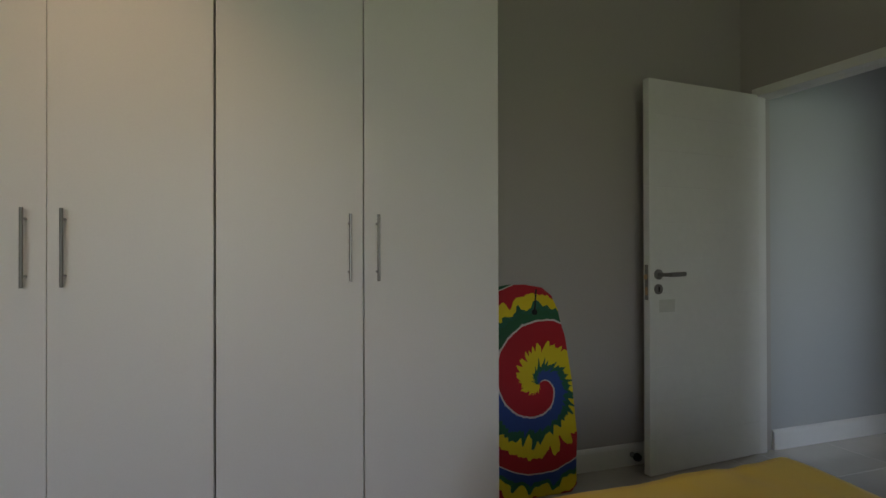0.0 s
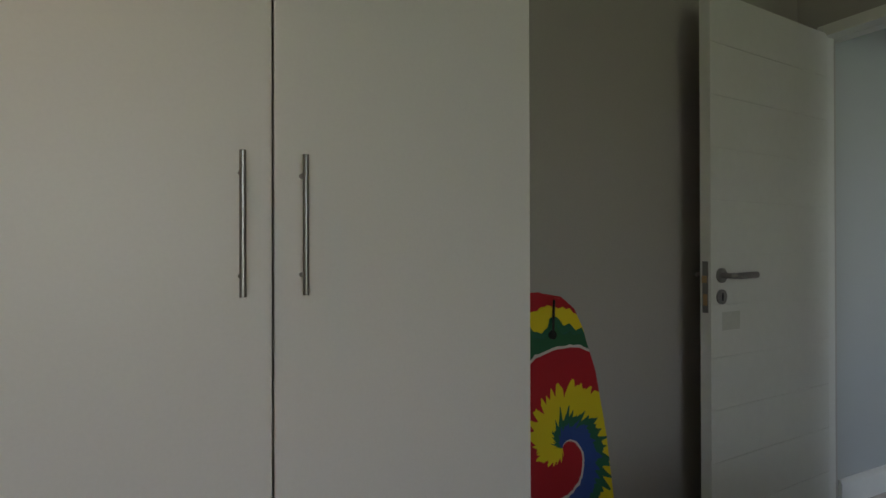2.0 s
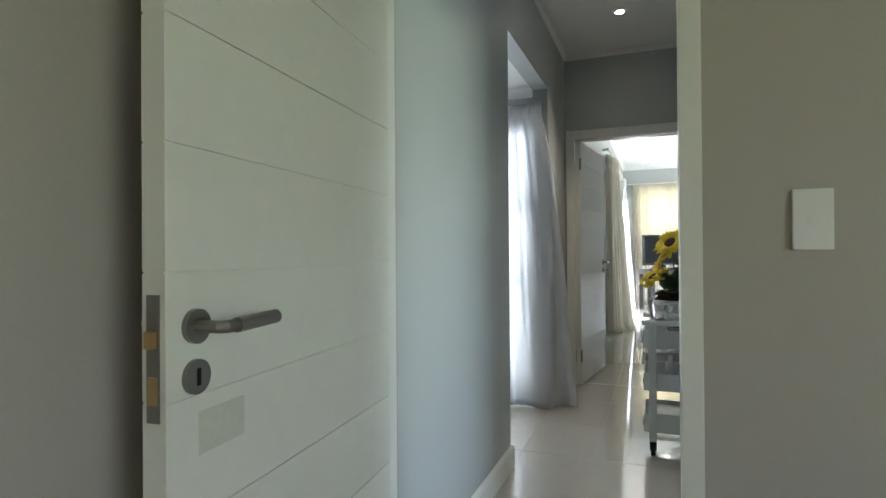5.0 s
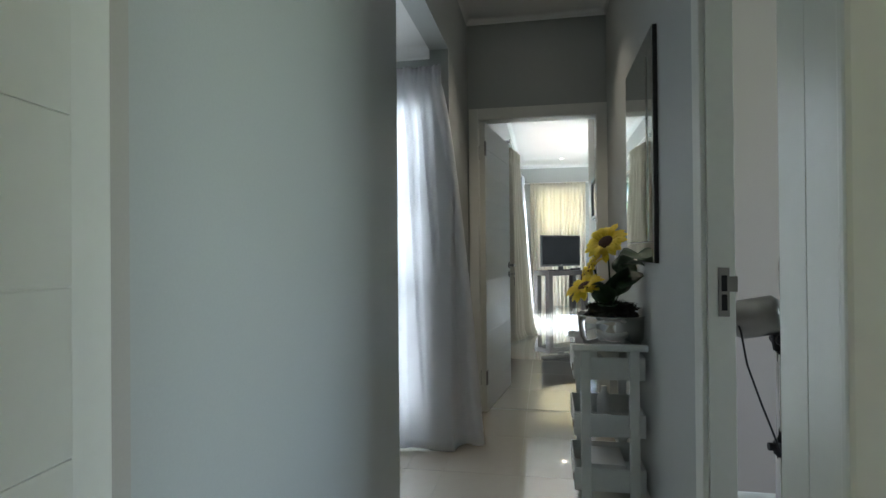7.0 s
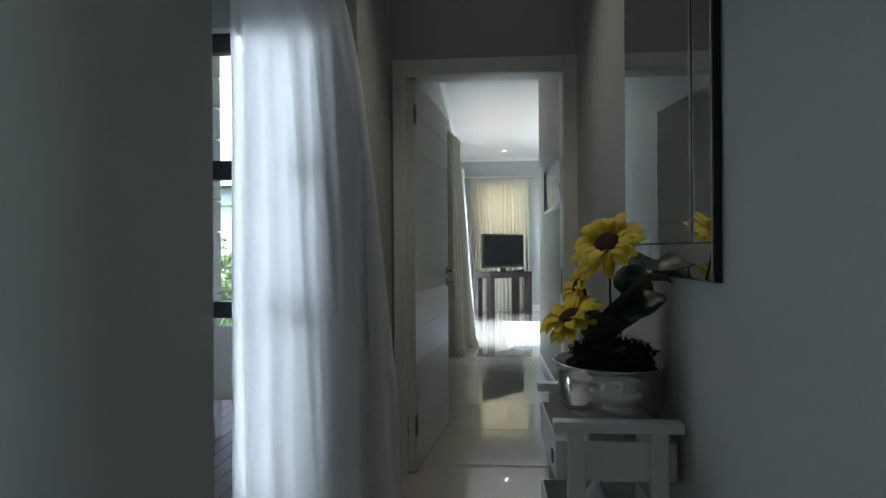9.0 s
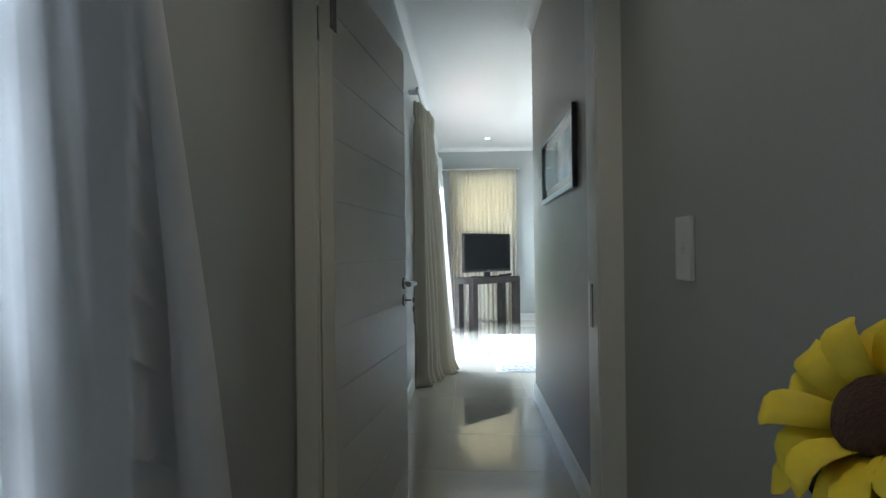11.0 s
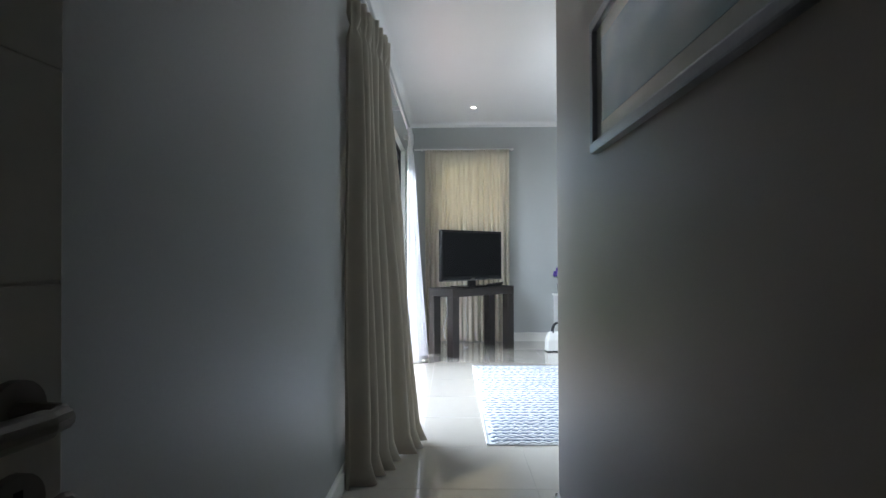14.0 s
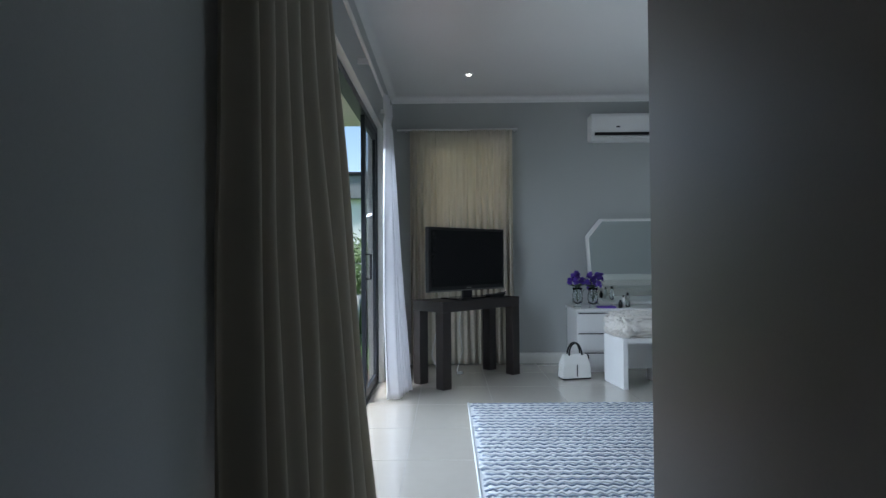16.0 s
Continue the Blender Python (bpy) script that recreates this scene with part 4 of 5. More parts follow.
O = Vector((4.80, 1.57, 0.6075))
for at, face, size, base, sd in (((4.70, 1.60, 1.18), (-0.6, 0.5, 0.6), 0.084, (0.0, 0.0, 0.27), 1), ((4.74, 1.69, 0.985), (-0.3, 0.5, 0.8), 0.076, (-0.02, 0.02, 0.27), 2), ((4.83, 1.65, 1.065), (-0.1, 0.85, 0.5), 0.06, (0.02, 0.03, 0.27), 4)):
    sunflower(bowl, Vector(at) - O, face, size, base, sd)
for i, (at, rot, ln, wd) in enumerate((((-0.06, -0.03, 0.52), (20, -5, 250), 0.10, 0.11), ((-0.03, 0.02, 0.30), (20, -50, 150), 0.15, 0.12), ((0.0, -0.03, 0.33), (0, -70, 200), 0.16, 0.14), ((-0.04, -0.02, 0.38), (40, -35, 250), 0.13, 0.13), ((0.02, 0.02, 0.30), (-30, -60, 60), 0.16, 0.11), ((-0.05, -0.05, 0.47), (10, -20, 215), 0.11, 0.09), ((-0.02, -0.04, 0.42), (60, -65, 300), 0.13, 0.12), ((-0.05, 0.03, 0.28), (0, -25, 190), 0.12, 0.09))):
    bm = bmesh.new()
    leaf_blade(bm, pose(*at, *rot), ln, wd, 0.04)
    tube(bm, [(0, 0, 0.27), Vector(at) * 0.5 + Vector((0, 0, 0.14)), at], 0.0028, 6)
    lf = part("leaf", bm, LEAF, bowl, "", True)
    s = lf.modifiers.new("thick", "SOLIDIFY")
    s.thickness = 0.001

# ---- second bedroom: pedestal fan ----
fan = thing("pedestal_fan", "chrome pedestal fan with a wire guard, switched off", "fan", at=pose(4.02, 1.17, 0))
bm = bmesh.new()
lathe(bm, [(0.0, 0.0), (0.19, 0.0), (0.195, 0.012), (0.16, 0.03), (0.04, 0.045), (0.03, 0.06), (0.0, 0.06)], 40)
part("base", bm, CHROME, fan, "", True)
bm = bmesh.new()
tube(bm, [(0, 0, 0.05), (0, 0, 0.55)], 0.016, 16)
part("lower_pole", bm, CHROME, fan, "", True)
bm = bmesh.new()
tube(bm, [(0, 0, 0.54), (0, 0, 0.87)], 0.012, 16)
part("pole", bm, CHROME, fan, "", True)
bm = bmesh.new()
tube(bm, [(0, 0, 0.53), (0, 0, 0.565)], 0.021, 16)
tube(bm, [(0, 0, 0.55), (0.0, 0.035, 0.55)], 0.012, 12)
part("clamp", bm, BLACK, fan)
bm = bmesh.new()
tube(bm, [(0, 0, 0.84), (0, 0, 0.89)], [0.018, 0.026], 16)
tube(bm, [(-0.03, 0, 0.875), (0.03, 0, 0.875)], 0.02, 12)
part("tilt_joint", bm, BLACK, fan)
HEAD = pose(0, 0, 0.95) @ Vector((-0.43, -0.87, 0.22)).to_track_quat("Z", "Y").to_matrix().to_4x4()
bm = bmesh.new()
lathe(bm, [(0.0, -0.13), (0.05, -0.128), (0.06, -0.11), (0.06, -0.01), (0.045, 0.005), (0.0, 0.006)], 28)
bmesh.ops.transform(bm, matrix=HEAD, verts=bm.verts[:])
part("motor", bm, STEEL, fan, "silver motor housing", True)
RG = 0.20
bm = bmesh.new()
for sgn, deep in ((1, 0.085), (-1, 0.055)):
    for i in range(60):
        a = 2 * math.pi * i / 60
        tube(bm, [HEAD @ Vector((r * math.cos(a), r * math.sin(a), 0.075 + sgn * deep * hgt)) for r, hgt in ((0.04, 1.0), (0.105, 0.92), (0.17, 0.6), (RG, 0.05))], 0.0012, 4)
    for r, hgt in ((0.04, 1.0), (0.07, 0.97), (0.10, 0.93), (0.13, 0.82), (0.155, 0.70)):
        tube(bm, [HEAD @ Vector((r * math.cos(q), r * math.sin(q), 0.075 + sgn * deep * hgt)) for q in [2 * math.pi * i / 36 for i in range(36)]], 0.0016, 5, True)
guard = tagged(part("guard", bm, CHROME, fan, "chromed wire guard"), kind="stuff")
bm = bmesh.new()
tube(bm, [HEAD @ Vector((RG * math.cos(q), RG * math.sin(q), 0.075)) for q in [2 * math.pi * i / 48 for i in range(48)]], 0.008, 8, True)
part("guard_rim", bm, BLACK, guard, "black rubber rim")
bm = bmesh.new()
tube(bm, [HEAD @ Vector((0, 0, 0.159)), HEAD @ Vector((0, 0, 0.168))], 0.045, 24)
part("badge", bm, STEEL, guard)
for i in range(4):
    bm = bmesh.new()
    rows = []
    for k in range(7):
        r, tw = 0.03 + 0.145 * k / 6, 0.5 - 0.25 * k / 6
        a0 = i * math.pi / 2
        rows.append([bm.verts.new(HEAD @ Vector((r * math.cos(a0 + s * tw * 0.9), r * math.sin(a0 + s * tw * 0.9), 0.075 + s * 0.028))) for s in (-1, -0.3, 0.3, 1)])
    for r, q in zip(rows, rows[1:]):
        for k in range(3):
            bm.faces.new((r[k], r[k + 1], q[k + 1], q[k]))
    bl = part("blade", bm, STEEL, fan, "", True)
    s = bl.modifiers.new("thick", "SOLIDIFY")
    s.thickness = 0.002
bm = bmesh.new()
tube(bm, [HEAD @ Vector((-0.02, 0.03, -0.12)), (-0.02, 0.115, 0.90), (-0.025, 0.10, 0.80), (-0.03, 0.065, 0.69), (-0.03, 0.025, 0.58), (-0.03, -0.015, 0.47), (-0.02, -0.045, 0.36), (0.0, -0.055, 0.22), (0.09, -0.06, 0.05), (0.2, 0.0, 0.006)], 0.0032, 8)
part("cord", bm, BLACK, fan, "black power cord", True)
hook = thing("door_stop", "small black rubber stop on the wall", "door stop")
bm = bmesh.new()
tube(bm, [(4.75, 1.22, 0.55), (4.715, 1.22, 0.55)], [0.012, 0.018], 12)
part("body", bm, BLACK, hook)
bench = thing("console_table", "dark wooden console beyond the second bedroom", "table")
part("tabletop", cube((5.55, 0.0, 0.55), (6.15, 1.1, 0.60), 0.006), WENGE, bench)
for x in (5.59, 6.11):
    for y in (0.05, 1.05):
        part("leg", cube((x - 0.03, y - 0.03, 0), (x + 0.03, y + 0.03, 0.55), 0.004), WENGE, bench)

# ---- passage: picture ----
pic = thing("framed_picture", "blue abstract picture under glass in a silver frame", "picture")
A0, A1, Z0, Z1 = 7.17, 8.25, 1.47, 1.88
FW = 0.032


def seascape():
    m = material("blue_print_paled_for_glare", (0.5, 0.58, 0.62), 0.25, vary=0.05)
    n, link = m.node_tree.nodes, m.node_tree.links.new
    co, nz, ramp = n.new("ShaderNodeTexCoord"), n.new("ShaderNodeTexNoise"), n.new("ShaderNodeValToRGB")
    nz.inputs["Scale"].default_value, nz.inputs["Detail"].default_value = 2.2, 2
    link(co.outputs["Object"], nz.inputs["Vector"])
    link(nz.outputs[0], ramp.inputs[0])
    # Blue print tones, lightened to carry some of the glass's bright reflection.
    el = ramp.color_ramp.elements
    el[0].position, el[0].color = 0.35, (0.20, 0.32, 0.42, 1)
    el[1].position, el[1].color = 0.62, (0.66, 0.72, 0.73, 1)
    e = el.new(0.5)
    e.color = (0.38, 0.52, 0.60, 1)
    link(ramp.outputs[0], n["Principled BSDF"].inputs["Base Color"])
    n["Principled BSDF"].inputs["Coat Weight"].default_value = 1.0
    n["Principled BSDF"].inputs["Coat Roughness"].default_value = 0.03
    return m


for lo, hi in (((A0, Z0), (A1, Z0 + FW)), ((A0, Z1 - FW), (A1, Z1)), ((A0, Z0 + FW), (A0 + FW, Z1 - FW)), ((A1 - FW, Z0 + FW), (A1, Z1 - FW))):
    part("frame_bar", cube((lo[0], PS + 0.001, lo[1]), (hi[0], PS + 0.028, hi[1]), 0.006), SILVER_FRAME, pic)
MATB = material("cream_mount_card", (0.62, 0.62, 0.58), 0.25, vary=0.03, coat=1.0)
part("mount", cube((A0 + FW, PS + 0.002, Z0 + FW), (A1 - FW, PS + 0.012, Z1 - FW)), MATB, pic)
part("print", cube((A0 + FW + 0.06, PS + 0.012, Z0 + FW + 0.05), (A1 - FW - 0.06, PS + 0.014, Z1 - FW - 0.05)), seascape(), pic)

# ---- main bedroom ----
TA = pose(12.70, 1.80, 0, 0, 0, math.degrees(math.atan2(-0.755, 0.69)))
table = thing("tv_table", "dark wenge rectangular table with thick square legs", "table", at=TA)
L, D, H = 1.03, 0.42, 0.775
part("tabletop", cube((0, 0, H - 0.095), (L, D, H), 0.004), WENGE, table)
for x in (0.0, L - 0.1):
    for y in (0.0, D - 0.1):
        part("leg", cube((x + 0.001, y + 0.001, 0), (x + 0.099, y + 0.099, H - 0.0955), 0.003), WENGE, table)
tv = thing("television", "flat black television on its stand, switched off", "television", at=TA @ pose(0.50, 0.20, H))
W2, B, HT = 0.505, 0.075, 0.60
bm = cube((-W2, -0.02, B), (W2, 0.03, B + HT), 0.008)
part("body", bm, BLACK, tv)
part("screen", cube((-W2 + 0.028, -0.0225, B + 0.05), (W2 - 0.028, -0.0195, B + HT - 0.028)), SCREEN, tv, "glossy black screen")
part("chin_strip", cube((-W2 + 0.01, -0.0225, B + 0.004), (W2 - 0.01, -0.0195, B + 0.014), 0.001), STEEL, tv)
part("badge", cube((-0.03, -0.0232, B + 0.024), (0.03, -0.0195, B + 0.033)), STEEL, tv)
part("neck", cube((-0.06, -0.005, 0.012), (0.06, 0.022, B + 0.05), 0.004), BLACK, tv)
part("stand", cube((-0.24, -0.11, 0), (0.24, 0.12, 0.014), 0.006), SCREEN, tv)
dec = thing("media_box", "small black media box on the table", "media player", at=TA @ pose(0.78, 0.10, H))
part("case", cube((-0.08, -0.05, 0), (0.08, 0.05, 0.032), 0.006), BLACK, dec)
rem = thing("remote_control", "slim black remote control on the table", "remote control", at=TA @ pose(0.33, 0.06, H, 0, 0, 12))
part("body", cube((-0.085, -0.02, 0), (0.085, 0.02, 0.018), 0.006), BLACK, rem)
cup = thing("cable_coil", "coil of black cable on the table", "cable", at=TA @ pose(0.93, 0.15, H))
bm = bmesh.new()
tube(bm, [(0.05 * math.cos(q), 0.035 * math.sin(q), 0.006 + 0.003 * q) for q in [i * 0.4 for i in range(32)]], 0.005, 6)
part("loop", bm, BLACK, cup, "", True)
for x, sway in ((0.30, 0.03), (0.66, -0.03)):
    cable = thing("power_cable", "thin pale cable hanging behind the table", "cable", at=TA @ pose(x, D + 0.02, 0))
    bm = bmesh.new()
    tube(bm, [(0, 0, H - 0.02), (sway, 0.02, 0.45), (-sway, 0.03, 0.22), (sway * 2, 0.02, 0.03), (sway * 3, -0.02, 0.01)], 0.005, 6)
    part("wire", bm, WHITE_PLASTIC, cable, "", True)
    part("plug", cube((sway * 3, -0.045, 0.0), (sway * 3 + 0.05, -0.01, 0.022), 0.005), WHITE_PLASTIC, cable)

# rug of woven zigzag rows
rug = thing("rug", "woven pale and blue-grey zigzag cotton rug", "rug")
RX0, RX1, RY0, RY1 = 9.87, 12.26, -0.15, 1.60
part("backing", cube((RX0, RY0, 0.001), (RX1, RY1, 0.008), 0.002), RUG_PALE, rug)
rows_n = 70
pitch = (RX1 - RX0 - 0.02) / rows_n
rnd = random.Random(9)
for i in range(rows_n):
    bm = bmesh.new()
    pts = []
    x = RX0 + 0.01 + pitch * (i + 0.5)
    k = 0
    y = RY0 + 0.012
    while y < RY1 - 0.012:
        zig = 0.014 * (1 if k % 2 else -1) * rnd.uniform(0.5, 1.2)
        pts.append((x + zig + rnd.uniform(-0.005, 0.005), y, 0.010 + rnd.uniform(-0.001, 0.002)))
        y += 0.032 + rnd.uniform(-0.009, 0.009)
        k += 1
    tube(bm, pts, pitch * (0.36 if i % 2 else 0.44), 6)
    for v in bm.verts:
        v.co.z = 0.010 + (v.co.z - 0.010) * 0.35
    part("yarn", bm, RUG_BLUE if i % 2 else RUG_PALE, rug, "", True)
for y in (RY0, RY1):
    bm = bmesh.new()
    tube(bm, [(RX0, y, 0.008), (RX1, y, 0.008)], 0.007, 6)
    part("binding", bm, RUG_PALE, rug)

# dressing table, mirror and stool
dt = thing("dressing_table", "white dressing table with drawers against the far wall", "dressing table")
FX, DY = 13.45, 0.45
TOPZ = 0.64
part("tabletop", cube((FX - 0.02, -0.85, TOPZ - 0.025), (FAR - 0.018, DY + 0.02, TOPZ), 0.008), WHITE_PLASTIC, dt)
for y0, y1 in ((0.06, DY), (-0.83, -0.39)):
    part("pedestal", cube((FX + 0.018, y0, 0.0), (FAR - 0.02, y1, TOPZ - 0.026), 0.004), WHITE_PLASTIC, dt)
    for z0, z1 in ((0.03, 0.20), (0.215, 0.395), (0.41, 0.60)):
        dr = part("drawer", cube((FX, y0 + 0.006, z0), (FX + 0.0175, y1 - 0.006, z1), 0.003), WHITE_PLASTIC, dt)
        part("finger_groove", cube((FX - 0.0015, y0 + 0.012, z1 - 0.014), (FX + 0.001, y1 - 0.012, z1 - 0.003)), BLACK, dr)
mm = thing("dressing_mirror", "white six-sided mirror standing on the dressing table", "mirror")
hexa = [(-0.52, 0.16), (-0.40, 0.04), (0.40, 0.04), (0.50, 0.16), (0.57, 0.78), (0.42, 0.97), (-0.42, 0.97), (-0.57, 0.78)]
MM = pose(FAR - 0.06, -0.31, TOPZ - 0.035, 4, 0, -90)
bm = bmesh.new()
slab(bm, hexa, 0.03, MM)
part("frame", bm, WHITE_PLASTIC, mm)
bm = bmesh.new()
slab(bm, [(x * 0.94, 0.5 + (z - 0.5) * 0.94) for x, z in hexa], 0.004, MM @ pose(0, -0.0045, 0))
part("glass", bm, MIRROR, mm)
stool = thing("stool", "white box stool under a shaggy cream fur throw", "stool")
SX0, SX1, SY0, SY1 = 12.72, 13.12, -0.22, 0.24
ST = pose(12.93, 0.02, 0, 0, 0, 8)
for y in (-0.235, 0.19):
    part("side_panel", cube((-0.2, y, 0), (0.2, y + 0.045, 0.445), 0.004, ST), WHITE_PLASTIC, stool)
part("seat_board", cube((-0.2, -0.1895, 0.40), (0.2, 0.1895, 0.445), 0.004, ST), WHITE_PLASTIC, stool)
part("cross_board", cube((0.1, -0.1895, 0.12), (0.13, 0.1895, 0.399), 0.003, ST), WHITE_PLASTIC, stool)
fur = thing("fur_throw", "shaggy cream fur throw lying on the stool", "throw")
bm = bmesh.new()
bmesh.ops.create_icosphere(bm, subdivisions=5, radius=1)
for v in bm.verts:
    q = 1 + 0.10 * noise.noise(v.co * 4) + 0.08 * noise.noise(v.co * 13)
    s = lambda t: math.copysign(abs(t) ** 0.6, t)
    v.co = ST @ Vector((s(v.co.x) * 0.225 * q, s(v.co.y) * 0.265 * q, 0.55 + s(v.co.z) * 0.115 * q))
pile = part("pelt", bm, FUR, fur, "", True)
bm = bmesh.new()
rnd = random.Random(12)
for i in range(2600):
    n = Vector((rnd.gauss(0, 1), rnd.gauss(0, 1), rnd.gauss(0, 1))).normalized()
    s = lambda t: math.copysign(abs(t) ** 0.6, t)
    p = Vector((s(n.x) * 0.222, s(n.y) * 0.262, 0.55 + s(n.z) * 0.113))
    t = p + n * rnd.uniform(0.015, 0.035) + Vector((rnd.uniform(-0.012, 0.012), rnd.uniform(-0.012, 0.012), -0.012))
    w = n.orthogonal().normalized() * 0.004
    bm.faces.new([bm.verts.new(ST @ q) for q in (p - w, p + w, t)])
tagged(part("hairs", bm, FUR, fur), kind="stuff")

bag = thing("handbag", "small white leather handbag with black handles on the floor", "handbag", at=pose(13.17, 0.545, 0, 0, 0, -78))
bm = bmesh.new()
for sgn in (-1,):
    low = [bm.verts.new((x, y, 0.012)) for x, y in ((-0.145, -0.06), (0.145, -0.06), (0.145, 0.06), (-0.145, 0.06))]
    mid = [bm.verts.new((x, y, 0.14)) for x, y in ((-0.138, -0.058), (0.138, -0.058), (0.125, 0.0), (-0.125, 0.0))]
    top = [bm.verts.new((x, y, 0.235)) for x, y in ((-0.115, -0.022), (0.115, -0.022), (0.115, 0.022), (-0.115, 0.022))]
    mid[2].co, mid[3].co = Vector((0.138, 0.058, 0.14)), Vector((-0.138, 0.058, 0.14))
    for r, q in ((low, mid), (mid, top)):
        for k in range(4):
            bm.faces.new((r[k], r[(k + 1) % 4], q[(k + 1) % 4], q[k]))
    bm.faces.new(list(reversed(low)))
    bm.faces.new(top)
bmesh.ops.bevel(bm, geom=bm.edges[:], offset=0.006, segments=2, affect="EDGES")
part("body", bm, LEATHER, bag)
part("base", cube((-0.14, -0.056, 0), (0.14, 0.056, 0.014), 0.004), BLACK, bag)
part("front_strap", cube((-0.004, -0.0645, 0.03), (0.004, -0.058, 0.14), 0.001), BLACK, bag)
for y in (-0.024, 0.024):
    bm = bmesh.new()
    tube(bm, [(0.065 * math.cos(q) * 1.0, y * (1 - 0.3 * math.sin(q)), 0.225 + 0.115 * math.sin(q)) for q in [math.pi * i / 14 for i in range(15)]], 0.0085, 8)
    part("handle", bm, BLACK, bag, "black padded handle", True)
bm = bmesh.new()
tube(bm, [(0.10, 0, 0.235), (0.15, 0.01, 0.21), (0.15, 0.02, 0.15)], 0.008, 6)
part("side_strap", bm, BLACK, bag)


def vase_of_flowers(x, y, scale, seed):
    ob = thing("flower_vase", "glass vase of purple artificial flowers", "vase", "vases on the dressing table", pose(x, y, TOPZ))
    bm = bmesh.new()
    lathe(bm, [(0.0, 0.0), (0.045, 0.0), (0.03, 0.02), (0.05, 0.06), (0.055, 0.13), (0.04, 0.17), (0.055, 0.20), (0.052, 0.20), (0.036, 0.168), (0.05, 0.13), (0.045, 0.06), (0.0, 0.03)], 28)
    part("glass", bm, VASE_GLASS, ob, "", True)
    rnd = random.Random(seed)
    for i in range(9):
        a, r = rnd.uniform(0, 6.283), rnd.uniform(0.02, 0.12)
        c = Vector((r * math.cos(a), r * math.sin(a), 0.32 + rnd.uniform(-0.06, 0.05) - r * 0.4))
        bm = bmesh.new()
        tube(bm, [(0, 0, 0.05), c * 0.6 + Vector((0, 0, 0.05)), c], 0.0025, 5)
        st = part("stem", bm, LEAF, ob)
        bm = bmesh.new()
        for k in range(26):
            n = Vector((rnd.gauss(0, 1), rnd.gauss(0, 1), rnd.gauss(0.5, 1))).normalized()
            petal(bm, Matrix.Translation(c) @ n.to_track_quat("X", "Z").to_matrix().to_4x4() @ Matrix.Translation((-0.02, 0, 0)), 0.042, 0.03, 0.008)
        part("blossom", bm, PURPLE, st, "purple blossom")
    for i in range(7):
        a = rnd.uniform(0, 6.283)
        bm = bmesh.new()
        leaf_blade(bm, pose(0.02 * math.cos(a), 0.02 * math.sin(a), 0.2, 0, -35, math.degrees(a)), 0.11, 0.05, 0.03)
        part("leaf", bm, LEAF, ob)
    return ob


vase_of_flowers(13.64, 0.40, 1, 3)
vase_of_flowers(13.56, 0.26, 1, 7)
for x, y, r, h, mat, lab in ((13.55, -0.05, 0.018, 0.13, WHITE_PLASTIC, "small white lotion bottle"), (13.60, -0.11, 0.022, 0.15, VASE_GLASS, "clear glass perfume bottle"), (13.52, -0.01, 0.02, 0.08, BLACK, "small dark jar")):
    ob = thing("bottle", lab + " on the dressing table", "bottle", at=pose(x, y, TOPZ))
    bm = bmesh.new()
    lathe(bm, [(0, 0), (r, 0), (r, h * 0.7), (r * 0.5, h * 0.78), (r * 0.5, h * 0.8), (0, h * 0.8)], 18)
    part("body", bm, mat, ob, "", True)
    bm = bmesh.new()
    tube(bm, [(0, 0, h * 0.8), (0, 0, h)], r * 0.55, 14)
    part("cap", bm, BLACK, ob)
tr = thing("tray", "flat purple tray of trinkets on the dressing table", "tray", at=pose(13.56, 0.13, TOPZ))
part("dish", cube((-0.07, -0.09, 0), (0.07, 0.09, 0.015), 0.005), PURPLE, tr)

ac = thing("air_conditioner", "white split air conditioner high on the far wall", "air conditioner")
AY0, AY1, AZ0, AZ1 = -0.68, 0.20, 2.42, 2.70
bm = bmesh.new()
prof = [(0.0, 0.0), (0.13, 0.0), (0.19, 0.05), (0.205, 0.10), (0.205, 0.25), (0.19, 0.28), (0.0, 0.28)]
slab(bm, [(d, z) for d, z in prof], AY1 - AY0, Matrix(((-1, 0, 0, FAR), (0, 1, 0, AY0), (0, 0, 1, AZ0), (0, 0, 0, 1))))
bmesh.ops.bevel(bm, geom=bm.edges[:], offset=0.006, segments=2, affect="EDGES")
part("body", bm, WHITE_PLASTIC, ac)
part("outlet_slot", cube((FAR - 0.207, AY0 + 0.05, AZ0 + 0.045), (FAR - 0.17, AY1 - 0.03, AZ0 + 0.075), 0.003), BLACK, ac)
part("louvre", cube((FAR - 0.20, AY0 + 0.06, AZ0 + 0.022), (FAR - 0.15, AY1 - 0.04, AZ0 + 0.030), 0.002), WHITE_PLASTIC, ac)
part("badge", cube((FAR - 0.2075, -0.10, AZ0 + 0.125), (FAR - 0.2045, -0.06, AZ0 + 0.14)), BLACK, ac)

# ---- outside ----
ground = setting("ground", [((-400, -400, -0.4), (400, 400, -0.14))], GRASS, "green lawn around the house", "lawn")
deck = tagged(new("pavement_deck"), "reddish timber deck outside the sliding door", "deck", kind="structure")
part("joists", cube((5.46, 2.52, -0.139), (13.8, 4.6, -0.06)), BLACK, deck)
shared = bpy.data.meshes.new("deck_board")
bm = cube((0, 0, 0), (8.34, 0.092, 0.028), 0.003)
bm.to_mesh(shared)
bm.free()
shared.materials.append(DECK)
for i in range(21):
    b = new("deck_board", shared)
    b.location, b.parent = (5.46, 2.52 + i * 0.099, -0.058), deck
wing = tagged(new("neighbouring_wing"), "pale grey boarded wing of the house outside", "building wing")
